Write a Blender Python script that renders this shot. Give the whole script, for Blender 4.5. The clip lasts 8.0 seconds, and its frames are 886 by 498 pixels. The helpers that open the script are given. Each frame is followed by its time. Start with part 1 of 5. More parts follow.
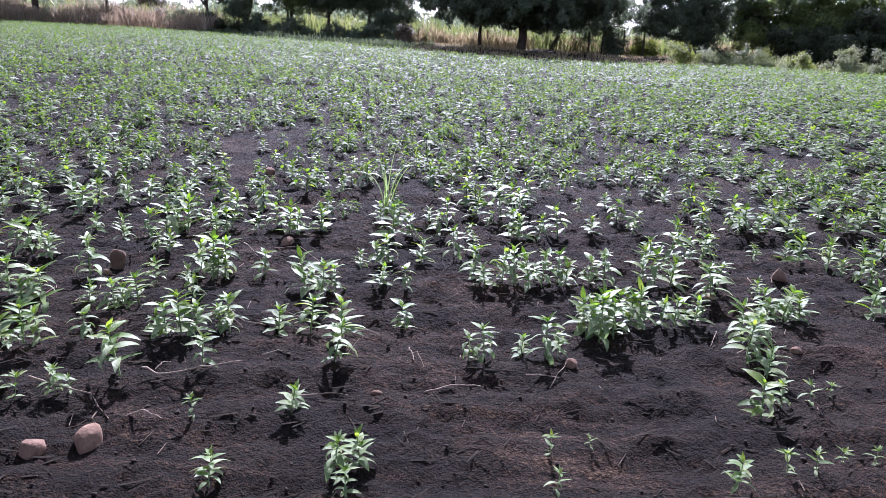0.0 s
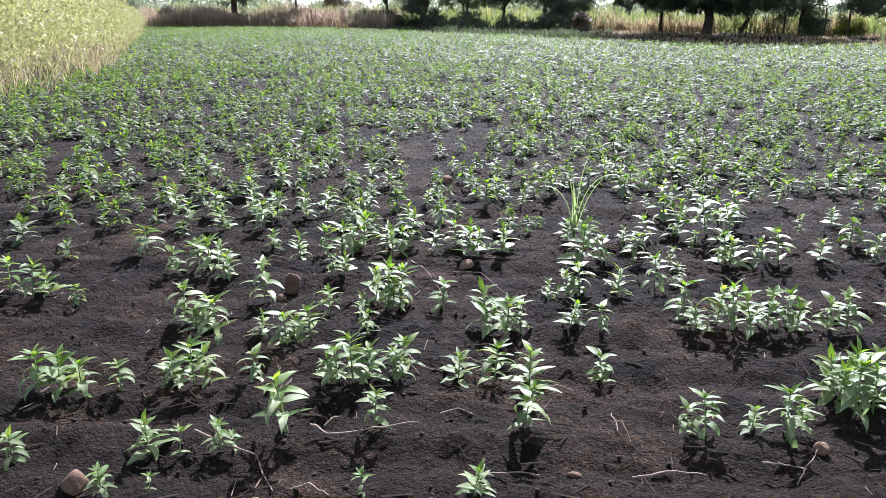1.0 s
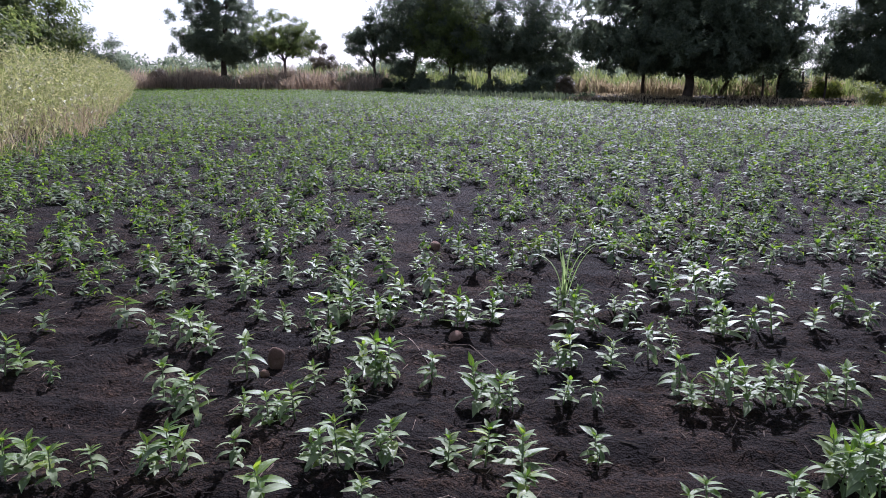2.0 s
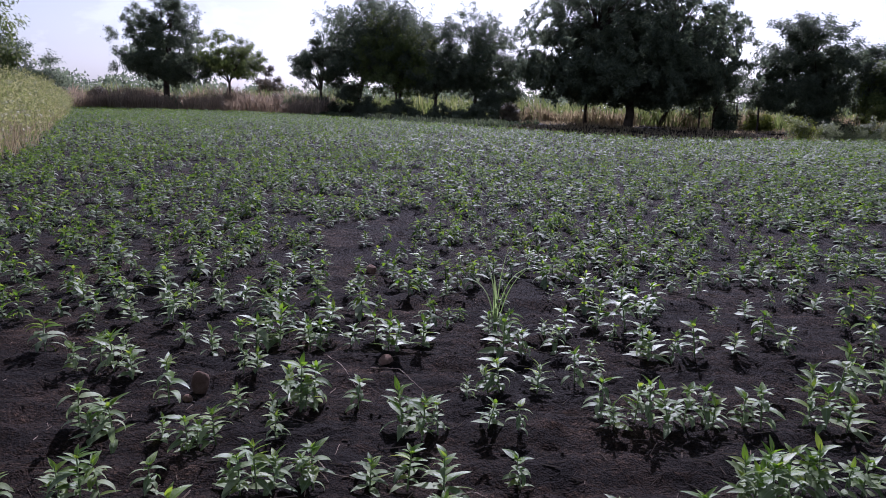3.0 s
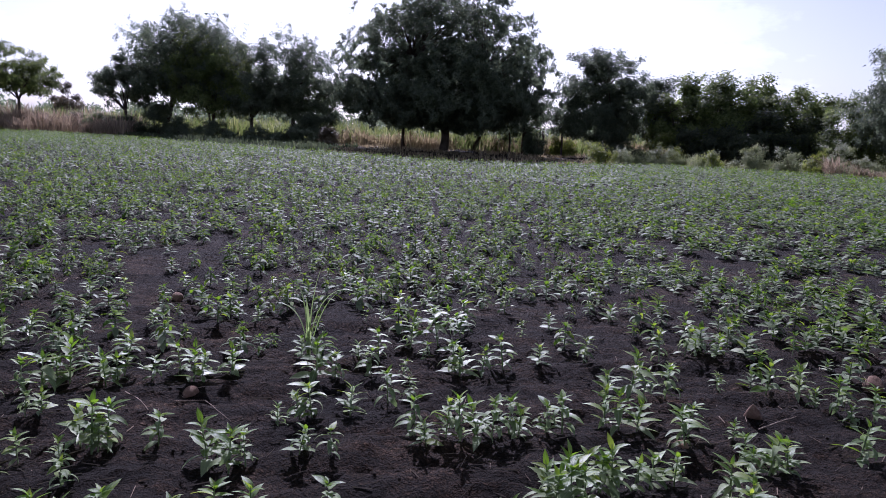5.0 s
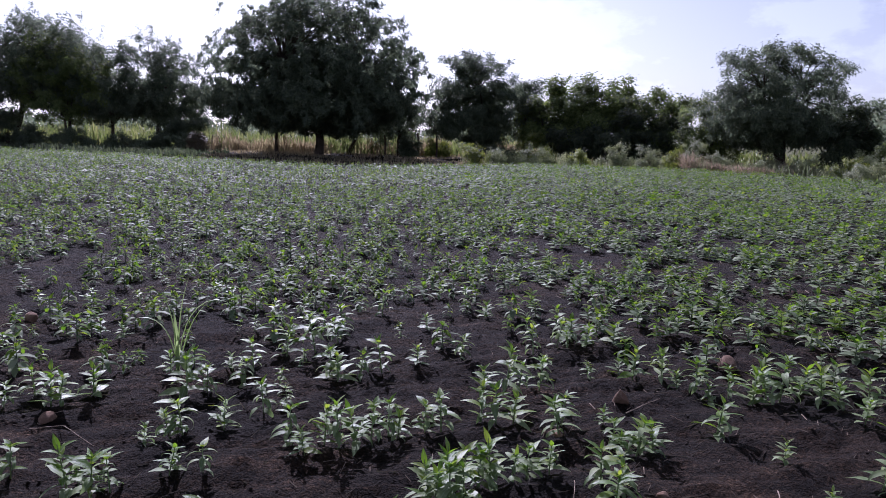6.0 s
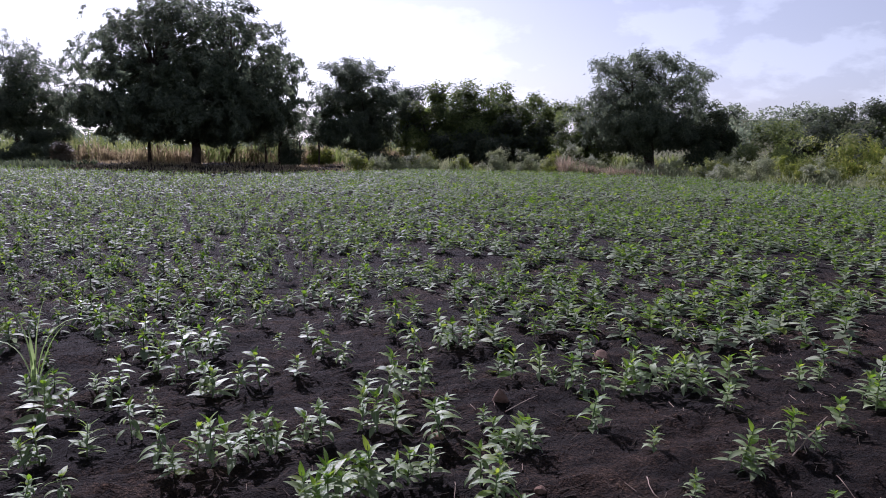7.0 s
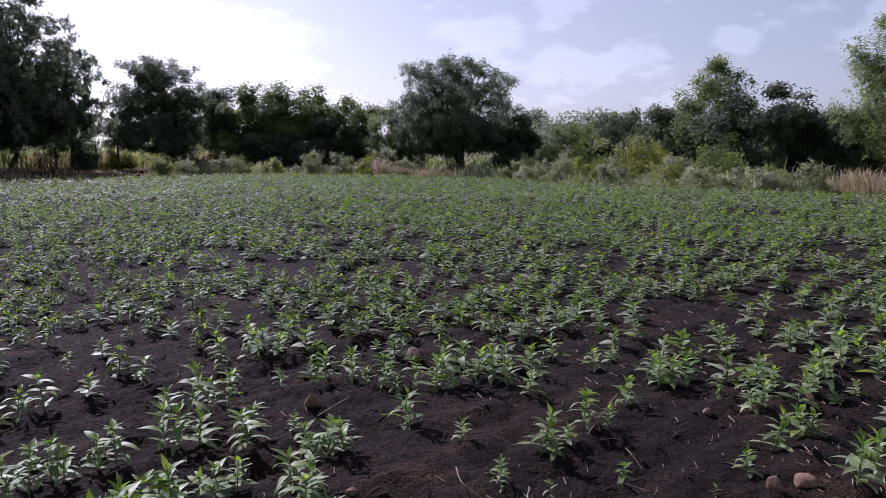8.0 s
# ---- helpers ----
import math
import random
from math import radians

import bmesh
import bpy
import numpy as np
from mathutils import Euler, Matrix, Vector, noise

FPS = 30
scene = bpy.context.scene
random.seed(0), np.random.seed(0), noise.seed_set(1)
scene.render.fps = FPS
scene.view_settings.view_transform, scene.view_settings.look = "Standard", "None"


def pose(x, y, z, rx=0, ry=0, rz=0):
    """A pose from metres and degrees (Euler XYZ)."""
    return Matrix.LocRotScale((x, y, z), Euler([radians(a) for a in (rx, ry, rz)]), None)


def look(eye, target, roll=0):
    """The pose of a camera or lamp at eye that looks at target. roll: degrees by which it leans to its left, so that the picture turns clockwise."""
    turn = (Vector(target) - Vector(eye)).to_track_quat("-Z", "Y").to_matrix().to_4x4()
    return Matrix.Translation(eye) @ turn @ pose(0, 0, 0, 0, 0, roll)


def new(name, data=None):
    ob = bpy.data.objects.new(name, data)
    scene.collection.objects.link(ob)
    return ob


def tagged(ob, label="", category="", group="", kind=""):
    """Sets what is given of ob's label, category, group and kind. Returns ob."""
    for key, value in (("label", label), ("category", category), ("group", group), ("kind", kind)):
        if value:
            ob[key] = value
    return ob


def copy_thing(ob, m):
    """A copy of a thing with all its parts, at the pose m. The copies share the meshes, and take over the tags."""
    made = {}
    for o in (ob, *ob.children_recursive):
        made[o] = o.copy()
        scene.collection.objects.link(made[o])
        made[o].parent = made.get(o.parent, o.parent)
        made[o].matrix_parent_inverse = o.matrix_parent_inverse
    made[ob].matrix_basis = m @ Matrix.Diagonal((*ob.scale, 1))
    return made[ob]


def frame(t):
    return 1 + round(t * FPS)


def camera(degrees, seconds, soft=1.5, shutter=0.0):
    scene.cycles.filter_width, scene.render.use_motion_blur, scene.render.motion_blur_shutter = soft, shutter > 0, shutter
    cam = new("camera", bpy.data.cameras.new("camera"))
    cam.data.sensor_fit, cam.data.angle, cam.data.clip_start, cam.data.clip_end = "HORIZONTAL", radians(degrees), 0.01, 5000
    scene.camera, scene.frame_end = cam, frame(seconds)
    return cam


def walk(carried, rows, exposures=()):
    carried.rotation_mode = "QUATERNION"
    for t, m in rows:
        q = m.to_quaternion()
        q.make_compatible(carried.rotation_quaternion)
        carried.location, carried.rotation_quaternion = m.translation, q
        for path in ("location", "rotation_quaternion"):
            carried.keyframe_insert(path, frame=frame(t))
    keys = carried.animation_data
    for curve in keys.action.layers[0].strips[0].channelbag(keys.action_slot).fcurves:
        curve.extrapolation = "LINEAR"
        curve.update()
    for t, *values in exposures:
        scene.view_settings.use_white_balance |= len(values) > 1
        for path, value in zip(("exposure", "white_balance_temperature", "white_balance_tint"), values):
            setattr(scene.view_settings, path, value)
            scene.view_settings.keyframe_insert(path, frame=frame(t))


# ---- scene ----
cam = camera(60.3, 8.0, soft=0.65)
PATH = [
    (0, (0.398, 1.971, 1.416), (0.221, 3.882, 0.853), 3.0),
    (0.5, (0.294, 2.324, 1.417), (-0.262, 4.148, 0.815), 0.6),
    (1, (0.188, 2.477, 1.465), (-0.418, 4.287, 0.867), 0.3),
    (1.5, (0.112, 2.547, 1.504), (-0.48, 4.402, 1.044), 0.2),
    (1.7, (0.122, 2.557, 1.509), (-0.469, 4.412, 1.052), 0.2),
    (2.8, (0.234, 2.583, 1.516), (-0.273, 4.476, 1.115), 1.4),
    (3, (0.241, 2.576, 1.513), (-0.215, 4.485, 1.128), 1.7),
    (3.5, (0.259, 2.588, 1.509), (-0.071, 4.528, 1.156), 2.4),
    (4, (0.274, 2.604, 1.5), (0.075, 4.566, 1.167), 2.9),
    (4.2, (0.285, 2.604, 1.504), (0.14, 4.572, 1.177), 3.1),
    (5.5, (0.325, 2.597, 1.501), (0.445, 4.571, 1.2), 1.9),
    (6, (0.353, 2.604, 1.5), (0.662, 4.558, 1.209), 1.6),
    (6.5, (0.383, 2.607, 1.497), (0.828, 4.537, 1.219), 1.4),
    (7, (0.418, 2.608, 1.492), (1.014, 4.498, 1.224), 0.9),
    (7.5, (0.447, 2.596, 1.484), (1.252, 4.408, 1.225), 0.7),
    (8, (0.49, 2.599, 1.476), (1.516, 4.297, 1.222), 0.6),
]

EXPOSURES = [(0.0, 1.5, 5200, 33), (0.5, 1.5, 5450, 28), (1.1, 1.65, 5450, 22), (1.35, 1.4, 5300, 24), (1.7, 1.05, 5250, 28), (2.8, 0.25, 5200, 36), (5.5, 0.36, 5200, 38), (8.0, 0.34, 5450, 37)]
walk(cam, [(t, look(eye, target, roll)) for t, eye, target, roll in PATH], EXPOSURES)

# ---- daylight ----
SUN_AZIMUTH, SUN_HEIGHT = -6.0, 36.0     # degrees: clockwise from +y, above the horizon

world = bpy.data.worlds.new("sky")
scene.world = world
world.use_nodes = True
wn, wl = world.node_tree.nodes, world.node_tree.links
wn.clear()
sky = wn.new("ShaderNodeTexSky")
sky.sky_type, sky.sun_disc = "NISHITA", False
sky.sun_elevation, sky.sun_rotation = radians(SUN_HEIGHT), radians(SUN_AZIMUTH % 360)
sky.air_density, sky.dust_density, sky.ozone_density = 0.85, 1.7, 0.6
coords, stretch = wn.new("ShaderNodeTexCoord"), wn.new("ShaderNodeMapping")
stretch.inputs["Scale"].default_value = (4.2, 4.2, 9.0)
stretch.inputs["Location"].default_value = (0.35, 1.2, 0.1)
wl.new(coords.outputs["Generated"], stretch.inputs["Vector"])
puffs = wn.new("ShaderNodeTexNoise")
puffs.inputs["Scale"].default_value, puffs.inputs["Detail"].default_value = 1.6, 12.0
puffs.inputs["Roughness"].default_value = 0.56
wl.new(stretch.outputs["Vector"], puffs.inputs["Vector"])
cover = wn.new("ShaderNodeValToRGB")
cover.color_ramp.elements[0].position, cover.color_ramp.elements[1].position = 0.50, 0.56
cover.color_ramp.elements[0].color = (0.42, 0.42, 0.42, 1)
wl.new(puffs.outputs["Fac"], cover.inputs["Fac"])
split = wn.new("ShaderNodeSeparateXYZ")
wl.new(coords.outputs["Generated"], split.inputs["Vector"])
lift = wn.new("ShaderNodeMapRange")
lift.interpolation_type = "SMOOTHSTEP"
lift.inputs["From Min"].default_value, lift.inputs["From Max"].default_value = 0.10, 0.55
lift.inputs["To Min"].default_value, lift.inputs["To Max"].default_value = 1.0, 0.12
wl.new(split.outputs["Z"], lift.inputs["Value"])
veil = wn.new("ShaderNodeMath")
veil.operation = "MULTIPLY"
wl.new(cover.outputs["Color"], veil.inputs[0])
wl.new(lift.outputs["Result"], veil.inputs[1])
clouds = wn.new("ShaderNodeMixRGB")
white = wn.new("ShaderNodeMixRGB")
white.blend_type = "ADD"
white.inputs["Fac"].default_value = 1.0
white.inputs["Color2"].default_value = (2.08, 2.2, 1.85, 1)
mild = wn.new("ShaderNodeHueSaturation")
mild.inputs["Saturation"].default_value = 0.45
dusty = wn.new("ShaderNodeMixRGB")
dusty.blend_type = "MULTIPLY"
dusty.inputs["Fac"].default_value = 1.0
dusty.inputs["Color2"].default_value = (0.94, 1.0, 0.85, 1)
wl.new(sky.outputs["Color"], dusty.inputs["Color1"])
wl.new(dusty.outputs["Color"], mild.inputs["Color"])
wl.new(mild.outputs["Color"], white.inputs["Color1"])
wl.new(white.outputs["Color"], clouds.inputs["Color2"])
wl.new(veil.outputs["Value"], clouds.inputs["Fac"])
wl.new(mild.outputs["Color"], clouds.inputs["Color1"])
air = wn.new("ShaderNodeBackground")
air.inputs["Strength"].default_value = 0.073
wl.new(clouds.outputs["Color"], air.inputs["Color"])
out = wn.new("ShaderNodeOutputWorld")
wl.new(air.outputs["Background"], out.inputs["Surface"])

sun = new("sun", bpy.data.lights.new("sun", "SUN"))
sun.data.energy, sun.data.angle, sun.data.color = 5.0, radians(0.6), (1.0, 0.94, 0.85)
az, el = radians(SUN_AZIMUTH), radians(SUN_HEIGHT)
toward = Vector((math.sin(az) * math.cos(el), math.cos(az) * math.cos(el), math.sin(el)))
sun.matrix_world = look(toward * 200, (0, 0, 0))


# ---- materials ----
def material(name):
    m = bpy.data.materials.new(name)
    m.use_nodes = True
    nt = m.node_tree
    nt.nodes.clear()
    return m, nt.nodes, nt.links


def ramp_of(nodes, stops):
    r = nodes.new("ShaderNodeValToRGB")
    while len(r.color_ramp.elements) < len(stops):
        r.color_ramp.elements.new(0.5)
    for e, (p, c) in zip(r.color_ramp.elements, stops):
        e.position, e.color = p, (*c, 1)
    return r


def noise_of(nodes, links, scale, detail=5.0, rough=0.55, vector=None):
    n = nodes.new("ShaderNodeTexNoise")
    n.inputs["Scale"].default_value, n.inputs["Detail"].default_value, n.inputs["Roughness"].default_value = scale, detail, rough
    if vector is not None:
        links.new(vector, n.inputs["Vector"])
    return n


def leaf_material(name, stops, per_object=False, rough=0.42, glow=0.35, specular=0.5, blotch=6.0, sheen=0.12, veins=False):
    """Foliage: colour from a random value for each leaf, mottled, glossy outside and letting light through."""
    m, n, k = material(name)
    if per_object:
        pick = n.new("ShaderNodeObjectInfo").outputs["Random"]
    else:
        pick = n.new("ShaderNodeNewGeometry").outputs["Random Per Island"]
    tint = ramp_of(n, stops)
    k.new(pick, tint.inputs["Fac"])
    pos = n.new("ShaderNodeNewGeometry").outputs["Position"]
    mottle = noise_of(n, k, blotch, 4.0, 0.6, pos)
    shade = n.new("ShaderNodeHueSaturation")
    level = n.new("ShaderNodeMapRange")
    level.inputs["To Min"].default_value, level.inputs["To Max"].default_value = 0.72, 1.28
    k.new(mottle.outputs["Fac"], level.inputs["Value"])
    k.new(level.outputs["Result"], shade.inputs["Value"])
    k.new(tint.outputs["Color"], shade.inputs["Color"])
    p = n.new("ShaderNodeBsdfPrincipled")
    p.inputs["Roughness"].default_value = rough
    p.inputs["Specular IOR Level"].default_value = specular
    p.inputs["Sheen Weight"].default_value, p.inputs["Sheen Roughness"].default_value = sheen, 0.45
    if veins:
        local = n.new("ShaderNodeTexCoord").outputs["Object"]
        axes = n.new("ShaderNodeSeparateXYZ")
        k.new(local, axes.inputs["Vector"])
        off = n.new("ShaderNodeMath")
        off.operation = "ABSOLUTE"
        k.new(axes.outputs["X"], off.inputs[0])
        rib = n.new("ShaderNodeMapRange")
        rib.inputs["From Min"].default_value, rib.inputs["From Max"].default_value = 0.006, 0.022
        rib.inputs["To Min"].default_value, rib.inputs["To Max"].default_value = 1.0, 0.0
        k.new(off.outputs["Value"], rib.inputs["Value"])
        slant = n.new("ShaderNodeMath")
        slant.operation = "MULTIPLY_ADD"
        slant.inputs[1].default_value = -0.9
        k.new(off.outputs["Value"], slant.inputs[0])
        k.new(axes.outputs["Y"], slant.inputs[2])
        wave = n.new("ShaderNodeMath")
        wave.operation = "SINE"
        times = n.new("ShaderNodeMath")
        times.operation = "MULTIPLY"
        times.inputs[1].default_value = 75.0
        k.new(slant.outputs["Value"], times.inputs[0])
        k.new(times.outputs["Value"], wave.inputs[0])
        pucker = noise_of(n, k, 14.0, 3.0, 0.6, local)
        relief = n.new("ShaderNodeMath")
        relief.operation = "MULTIPLY_ADD"
        relief.inputs[1].default_value = 0.05
        k.new(wave.outputs["Value"], relief.inputs[0])
        k.new(pucker.outputs["Fac"], relief.inputs[2])
        b = n.new("ShaderNodeBump")
        b.inputs["Strength"].default_value, b.inputs["Distance"].default_value = 0.5, 0.005
        k.new(relief.outputs["Value"], b.inputs["Height"])
        k.new(b.outputs["Normal"], p.inputs["Normal"])
        pale = n.new("ShaderNodeMixRGB")
        pale.inputs["Color2"].default_value = (0.32, 0.37, 0.24, 1)
        soft = n.new("ShaderNodeMath")
        soft.operation = "MULTIPLY"
        soft.inputs[1].default_value = 0.55
        k.new(rib.outputs["Result"], soft.inputs[0])
        k.new(soft.outputs["Value"], pale.inputs["Fac"])
        k.new(shade.outputs["Color"], pale.inputs["Color1"])
        k.new(pale.outputs["Color"], p.inputs["Base Color"])
    else:
        k.new(shade.outputs["Color"], p.inputs["Base Color"])
    t = n.new("ShaderNodeBsdfTranslucent")
    lively = n.new("ShaderNodeHueSaturation")
    lively.inputs["Saturation"].default_value, lively.inputs["Value"].default_value = 1.15, 1.5
    k.new(shade.outputs["Color"], lively.inputs["Color"])
    k.new(lively.outputs["Color"], t.inputs["Color"])
    mix = n.new("ShaderNodeMixShader")
    mix.inputs["Fac"].default_value = glow
    k.new(p.outputs["BSDF"], mix.inputs[1])
    k.new(t.outputs["BSDF"], mix.inputs[2])
    o = n.new("ShaderNodeOutputMaterial")
    k.new(mix.outputs["Shader"], o.inputs["Surface"])
    return m


def rough_material(name, stops, scale, fine, bump, rough=0.85, per_object=False):
    """Bark, stone, dry straw: two scales of noise in colour and relief."""
    m, n, k = material(name)
    pos = n.new("ShaderNodeNewGeometry").outputs["Position"]
    big, small = noise_of(n, k, scale, 5.0, 0.6, pos), noise_of(n, k, fine, 6.0, 0.65, pos)
    add = n.new("ShaderNodeMath")
    add.operation = "MULTIPLY_ADD"
    add.inputs[1].default_value = 0.45
    k.new(small.outputs["Fac"], add.inputs[0])
    k.new(big.outputs["Fac"], add.inputs[2])
    low = n.new("ShaderNodeMath")
    low.operation = "SUBTRACT"
    low.inputs[1].default_value = 0.22
    k.new(add.outputs["Value"], low.inputs[0])
    tint = ramp_of(n, stops)
    k.new(low.outputs["Value"], tint.inputs["Fac"])
    p = n.new("ShaderNodeBsdfPrincipled")
    p.inputs["Roughness"].default_value = rough
    p.inputs["Specular IOR Level"].default_value = 0.3
    colour = tint.outputs["Color"]
    if per_object:
        hue = n.new("ShaderNodeHueSaturation")
        span = n.new("ShaderNodeMapRange")
        span.inputs["To Min"].default_value, span.inputs["To Max"].default_value = 0.7, 1.25
        k.new(n.new("ShaderNodeObjectInfo").outputs["Random"], span.inputs["Value"])
        k.new(span.outputs["Result"], hue.inputs["Value"])
        k.new(colour, hue.inputs["Color"])
        colour = hue.outputs["Color"]
    k.new(colour, p.inputs["Base Color"])
    b = n.new("ShaderNodeBump")
    b.inputs["Strength"].default_value, b.inputs["Distance"].default_value = bump, 0.02
    k.new(add.outputs["Value"], b.inputs["Height"])
    k.new(b.outputs["Normal"], p.inputs["Normal"])
    o = n.new("ShaderNodeOutputMaterial")
    k.new(p.outputs["BSDF"], o.inputs["Surface"])
    return m


def soil_material(name):
    """Dark crumbly earth: patches, grains and crumbs with real relief, furrow shade and reddish sunlit tone painted
    into the colour.
    """
    m, n, k = material(name)
    pos = n.new("ShaderNodeNewGeometry").outputs["Position"]
    patch, grain = noise_of(n, k, 1.3, 6.0, 0.6, pos), noise_of(n, k, 60.0, 6.0, 0.7, pos)
    crumb, lump = n.new("ShaderNodeTexVoronoi"), n.new("ShaderNodeTexVoronoi")
    clod = noise_of(n, k, 17.0, 9.0, 0.72, pos)
    for v, size in ((crumb, 120.0), (lump, 41.0)):
        v.feature = "SMOOTH_F1"
        v.inputs["Scale"].default_value, v.inputs["Randomness"].default_value = size, 1.0
        v.inputs["Smoothness"].default_value = 0.35
        k.new(pos, v.inputs["Vector"])
    both = n.new("ShaderNodeMath")
    both.operation = "MULTIPLY_ADD"
    both.inputs[1].default_value = 0.9
    k.new(lump.outputs["Distance"], both.inputs[0])
    k.new(crumb.outputs["Distance"], both.inputs[2])
    mix = n.new("ShaderNodeMixRGB")
    mix.inputs["Fac"].default_value = 0.45
    # streaks along the furrows paint their shadow stripes into the tone
    ridge = n.new("ShaderNodeMapping")
    ridge.inputs["Rotation"].default_value = (0, 0, -0.30)
    ridge.inputs["Scale"].default_value = (0.8, 4.5, 1.0)
    k.new(pos, ridge.inputs["Vector"])
    streak = noise_of(n, k, 2.2, 5.0, 0.6, ridge.outputs["Vector"])
    ground_tone = n.new("ShaderNodeMixRGB")
    ground_tone.inputs["Fac"].default_value = 0.45
    k.new(patch.outputs["Fac"], ground_tone.inputs["Color1"])
    k.new(streak.outputs["Fac"], ground_tone.inputs["Color2"])
    k.new(ground_tone.outputs["Color"], mix.inputs["Color1"])
    k.new(grain.outputs["Fac"], mix.inputs["Color2"])
    # reddish pale end of the ramp stands in for sunlit soil
    tint = ramp_of(n, [(0.38, (0.0042, 0.0028, 0.0020)), (0.49, (0.013, 0.0082, 0.0052)), (0.565, (0.050, 0.030, 0.018)), (0.66, (0.21, 0.132, 0.080))])
    k.new(mix.outputs["Color"], tint.inputs["Fac"])
    height = n.new("ShaderNodeMath")
    height.operation = "MULTIPLY_ADD"
    height.inputs[1].default_value = -0.6
    k.new(both.outputs["Value"], height.inputs[0])
    rubble = n.new("ShaderNodeMath")
    rubble.operation = "MULTIPLY_ADD"
    rubble.inputs[1].default_value = 1.9
    k.new(clod.outputs["Fac"], rubble.inputs[0])
    k.new(grain.outputs["Fac"], rubble.inputs[2])
    k.new(rubble.outputs["Value"], height.inputs[2])
    b = n.new("ShaderNodeBump")
    b.inputs["Strength"].default_value, b.inputs["Distance"].default_value = 1.0, 0.045
    k.new(height.outputs["Value"], b.inputs["Height"])
    p = n.new("ShaderNodeBsdfPrincipled")
    p.inputs["Roughness"].default_value, p.inputs["Specular IOR Level"].default_value = 0.95, 0.14
    away = n.new("ShaderNodeVectorMath")
    away.operation = "DISTANCE"
    away.inputs[1].default_value = (-12.0, 25.0, 0.0)
    k.new(pos, away.inputs[0])
    ragged = n.new("ShaderNodeMath")
    ragged.operation = "MULTIPLY_ADD"
    ragged.inputs[1].default_value = 9.0
    k.new(noise_of(n, k, 0.35, 5.0, 0.6, pos).outputs["Fac"], ragged.inputs[0])
    k.new(away.outputs["Value"], ragged.inputs[2])
    sward = n.new("ShaderNodeMapRange")
    sward.inputs["From Min"].default_value, sward.inputs["From Max"].default_value = 46.0, 51.0
    k.new(ragged.outputs["Value"], sward.inputs["Value"])
    turf = ramp_of(n, [(0.3, (0.060, 0.066, 0.026)), (0.55, (0.105, 0.108, 0.045)), (0.75, (0.17, 0.15, 0.075))])
    k.new(noise_of(n, k, 0.12, 8.0, 0.65, pos).outputs["Fac"], turf.inputs["Fac"])
    cover = n.new("ShaderNodeMixRGB")
    k.new(sward.outputs["Result"], cover.inputs["Fac"])
    k.new(tint.outputs["Color"], cover.inputs["Color1"])
    k.new(turf.outputs["Color"], cover.inputs["Color2"])
    k.new(cover.outputs["Color"], p.inputs["Base Color"])
    k.new(b.outputs["Normal"], p.inputs["Normal"])
    o = n.new("ShaderNodeOutputMaterial")
    k.new(p.outputs["BSDF"], o.inputs["Surface"])
    return m


SOIL = soil_material("dark_soil")
STONE = rough_material("field_stone", [(0.25, (0.085, 0.046, 0.030)), (0.55, (0.18, 0.110, 0.074)), (0.85, (0.33, 0.235, 0.170))], 16.0, 90.0, 0.5, 0.95, True)
CLOD = rough_material("earth_clod", [(0.3, (0.011, 0.0072, 0.0050)), (0.6, (0.028, 0.018, 0.0115)), (0.85, (0.085, 0.054, 0.034))], 20.0, 120.0, 0.4, 0.95)
STRAW = rough_material("dry_stalk", [(0.3, (0.16, 0.115, 0.078)), (0.6, (0.31, 0.23, 0.165)), (0.85, (0.50, 0.41, 0.31))], 14.0, 120.0, 0.3, 0.7)
BARK = rough_material("bark", [(0.3, (0.035, 0.026, 0.020)), (0.6, (0.10, 0.075, 0.058)), (0.85, (0.19, 0.15, 0.12))], 3.0, 22.0, 1.0, 0.9)
STEM = leaf_material("green_stem", [(0.0, (0.12, 0.19, 0.06)), (1.0, (0.20, 0.25, 0.10))], True, 0.45, 0.1)
LEAF_OLD = leaf_material("grey_green_leaf", [(0.0, (0.112, 0.160, 0.062)), (0.5, (0.195, 0.252, 0.110)), (1.0, (0.30, 0.345, 0.185))], True, 0.5, 0.32, 0.16, 30.0, 0.03, True)
LEAF_YOUNG = leaf_material("fresh_leaf", [(0.0, (0.10, 0.18, 0.028)), (0.6, (0.16, 0.25, 0.040)), (1.0, (0.25, 0.31, 0.06))], True, 0.42, 0.50, 0.5, 30.0, 0.05, True)
CROP = leaf_material("crop_leaf", [(0.0, (0.090, 0.122, 0.062)), (0.5, (0.180, 0.220, 0.128)), (0.85, (0.275, 0.31, 0.195)), (1.0, (0.36, 0.385, 0.265))], False, 0.6, 0.27, 0.09, 12.0, 0.0)
CROP_YOUNG = leaf_material("crop_shoot", [(0.0, (0.085, 0.16, 0.026)), (0.6, (0.14, 0.22, 0.036)), (1.0, (0.22, 0.28, 0.055))], False, 0.65, 0.50, 0.06, 12.0, 0.0)
REED = leaf_material("reed_leaf", [(0.0, (0.24, 0.33, 0.12)), (1.0, (0.36, 0.43, 0.20))], True, 0.45, 0.4)
FOLIAGE = leaf_material("tree_leaf", [(0.0, (0.094, 0.116, 0.078)), (0.6, (0.140, 0.166, 0.108)), (1.0, (0.195, 0.218, 0.135))], False, 0.65, 0.6, 0.2, 0.7, 0.05)
# tree leaf in a darker tone: shade among the hedge bushes put into the colour
FOLIAGE_SHADED = leaf_material("shaded_hedge_leaf", [(0.0, (0.045, 0.058, 0.034)), (0.6, (0.072, 0.09, 0.05)), (1.0, (0.115, 0.13, 0.068))], False, 0.65, 0.45, 0.2, 0.8, 0.05)
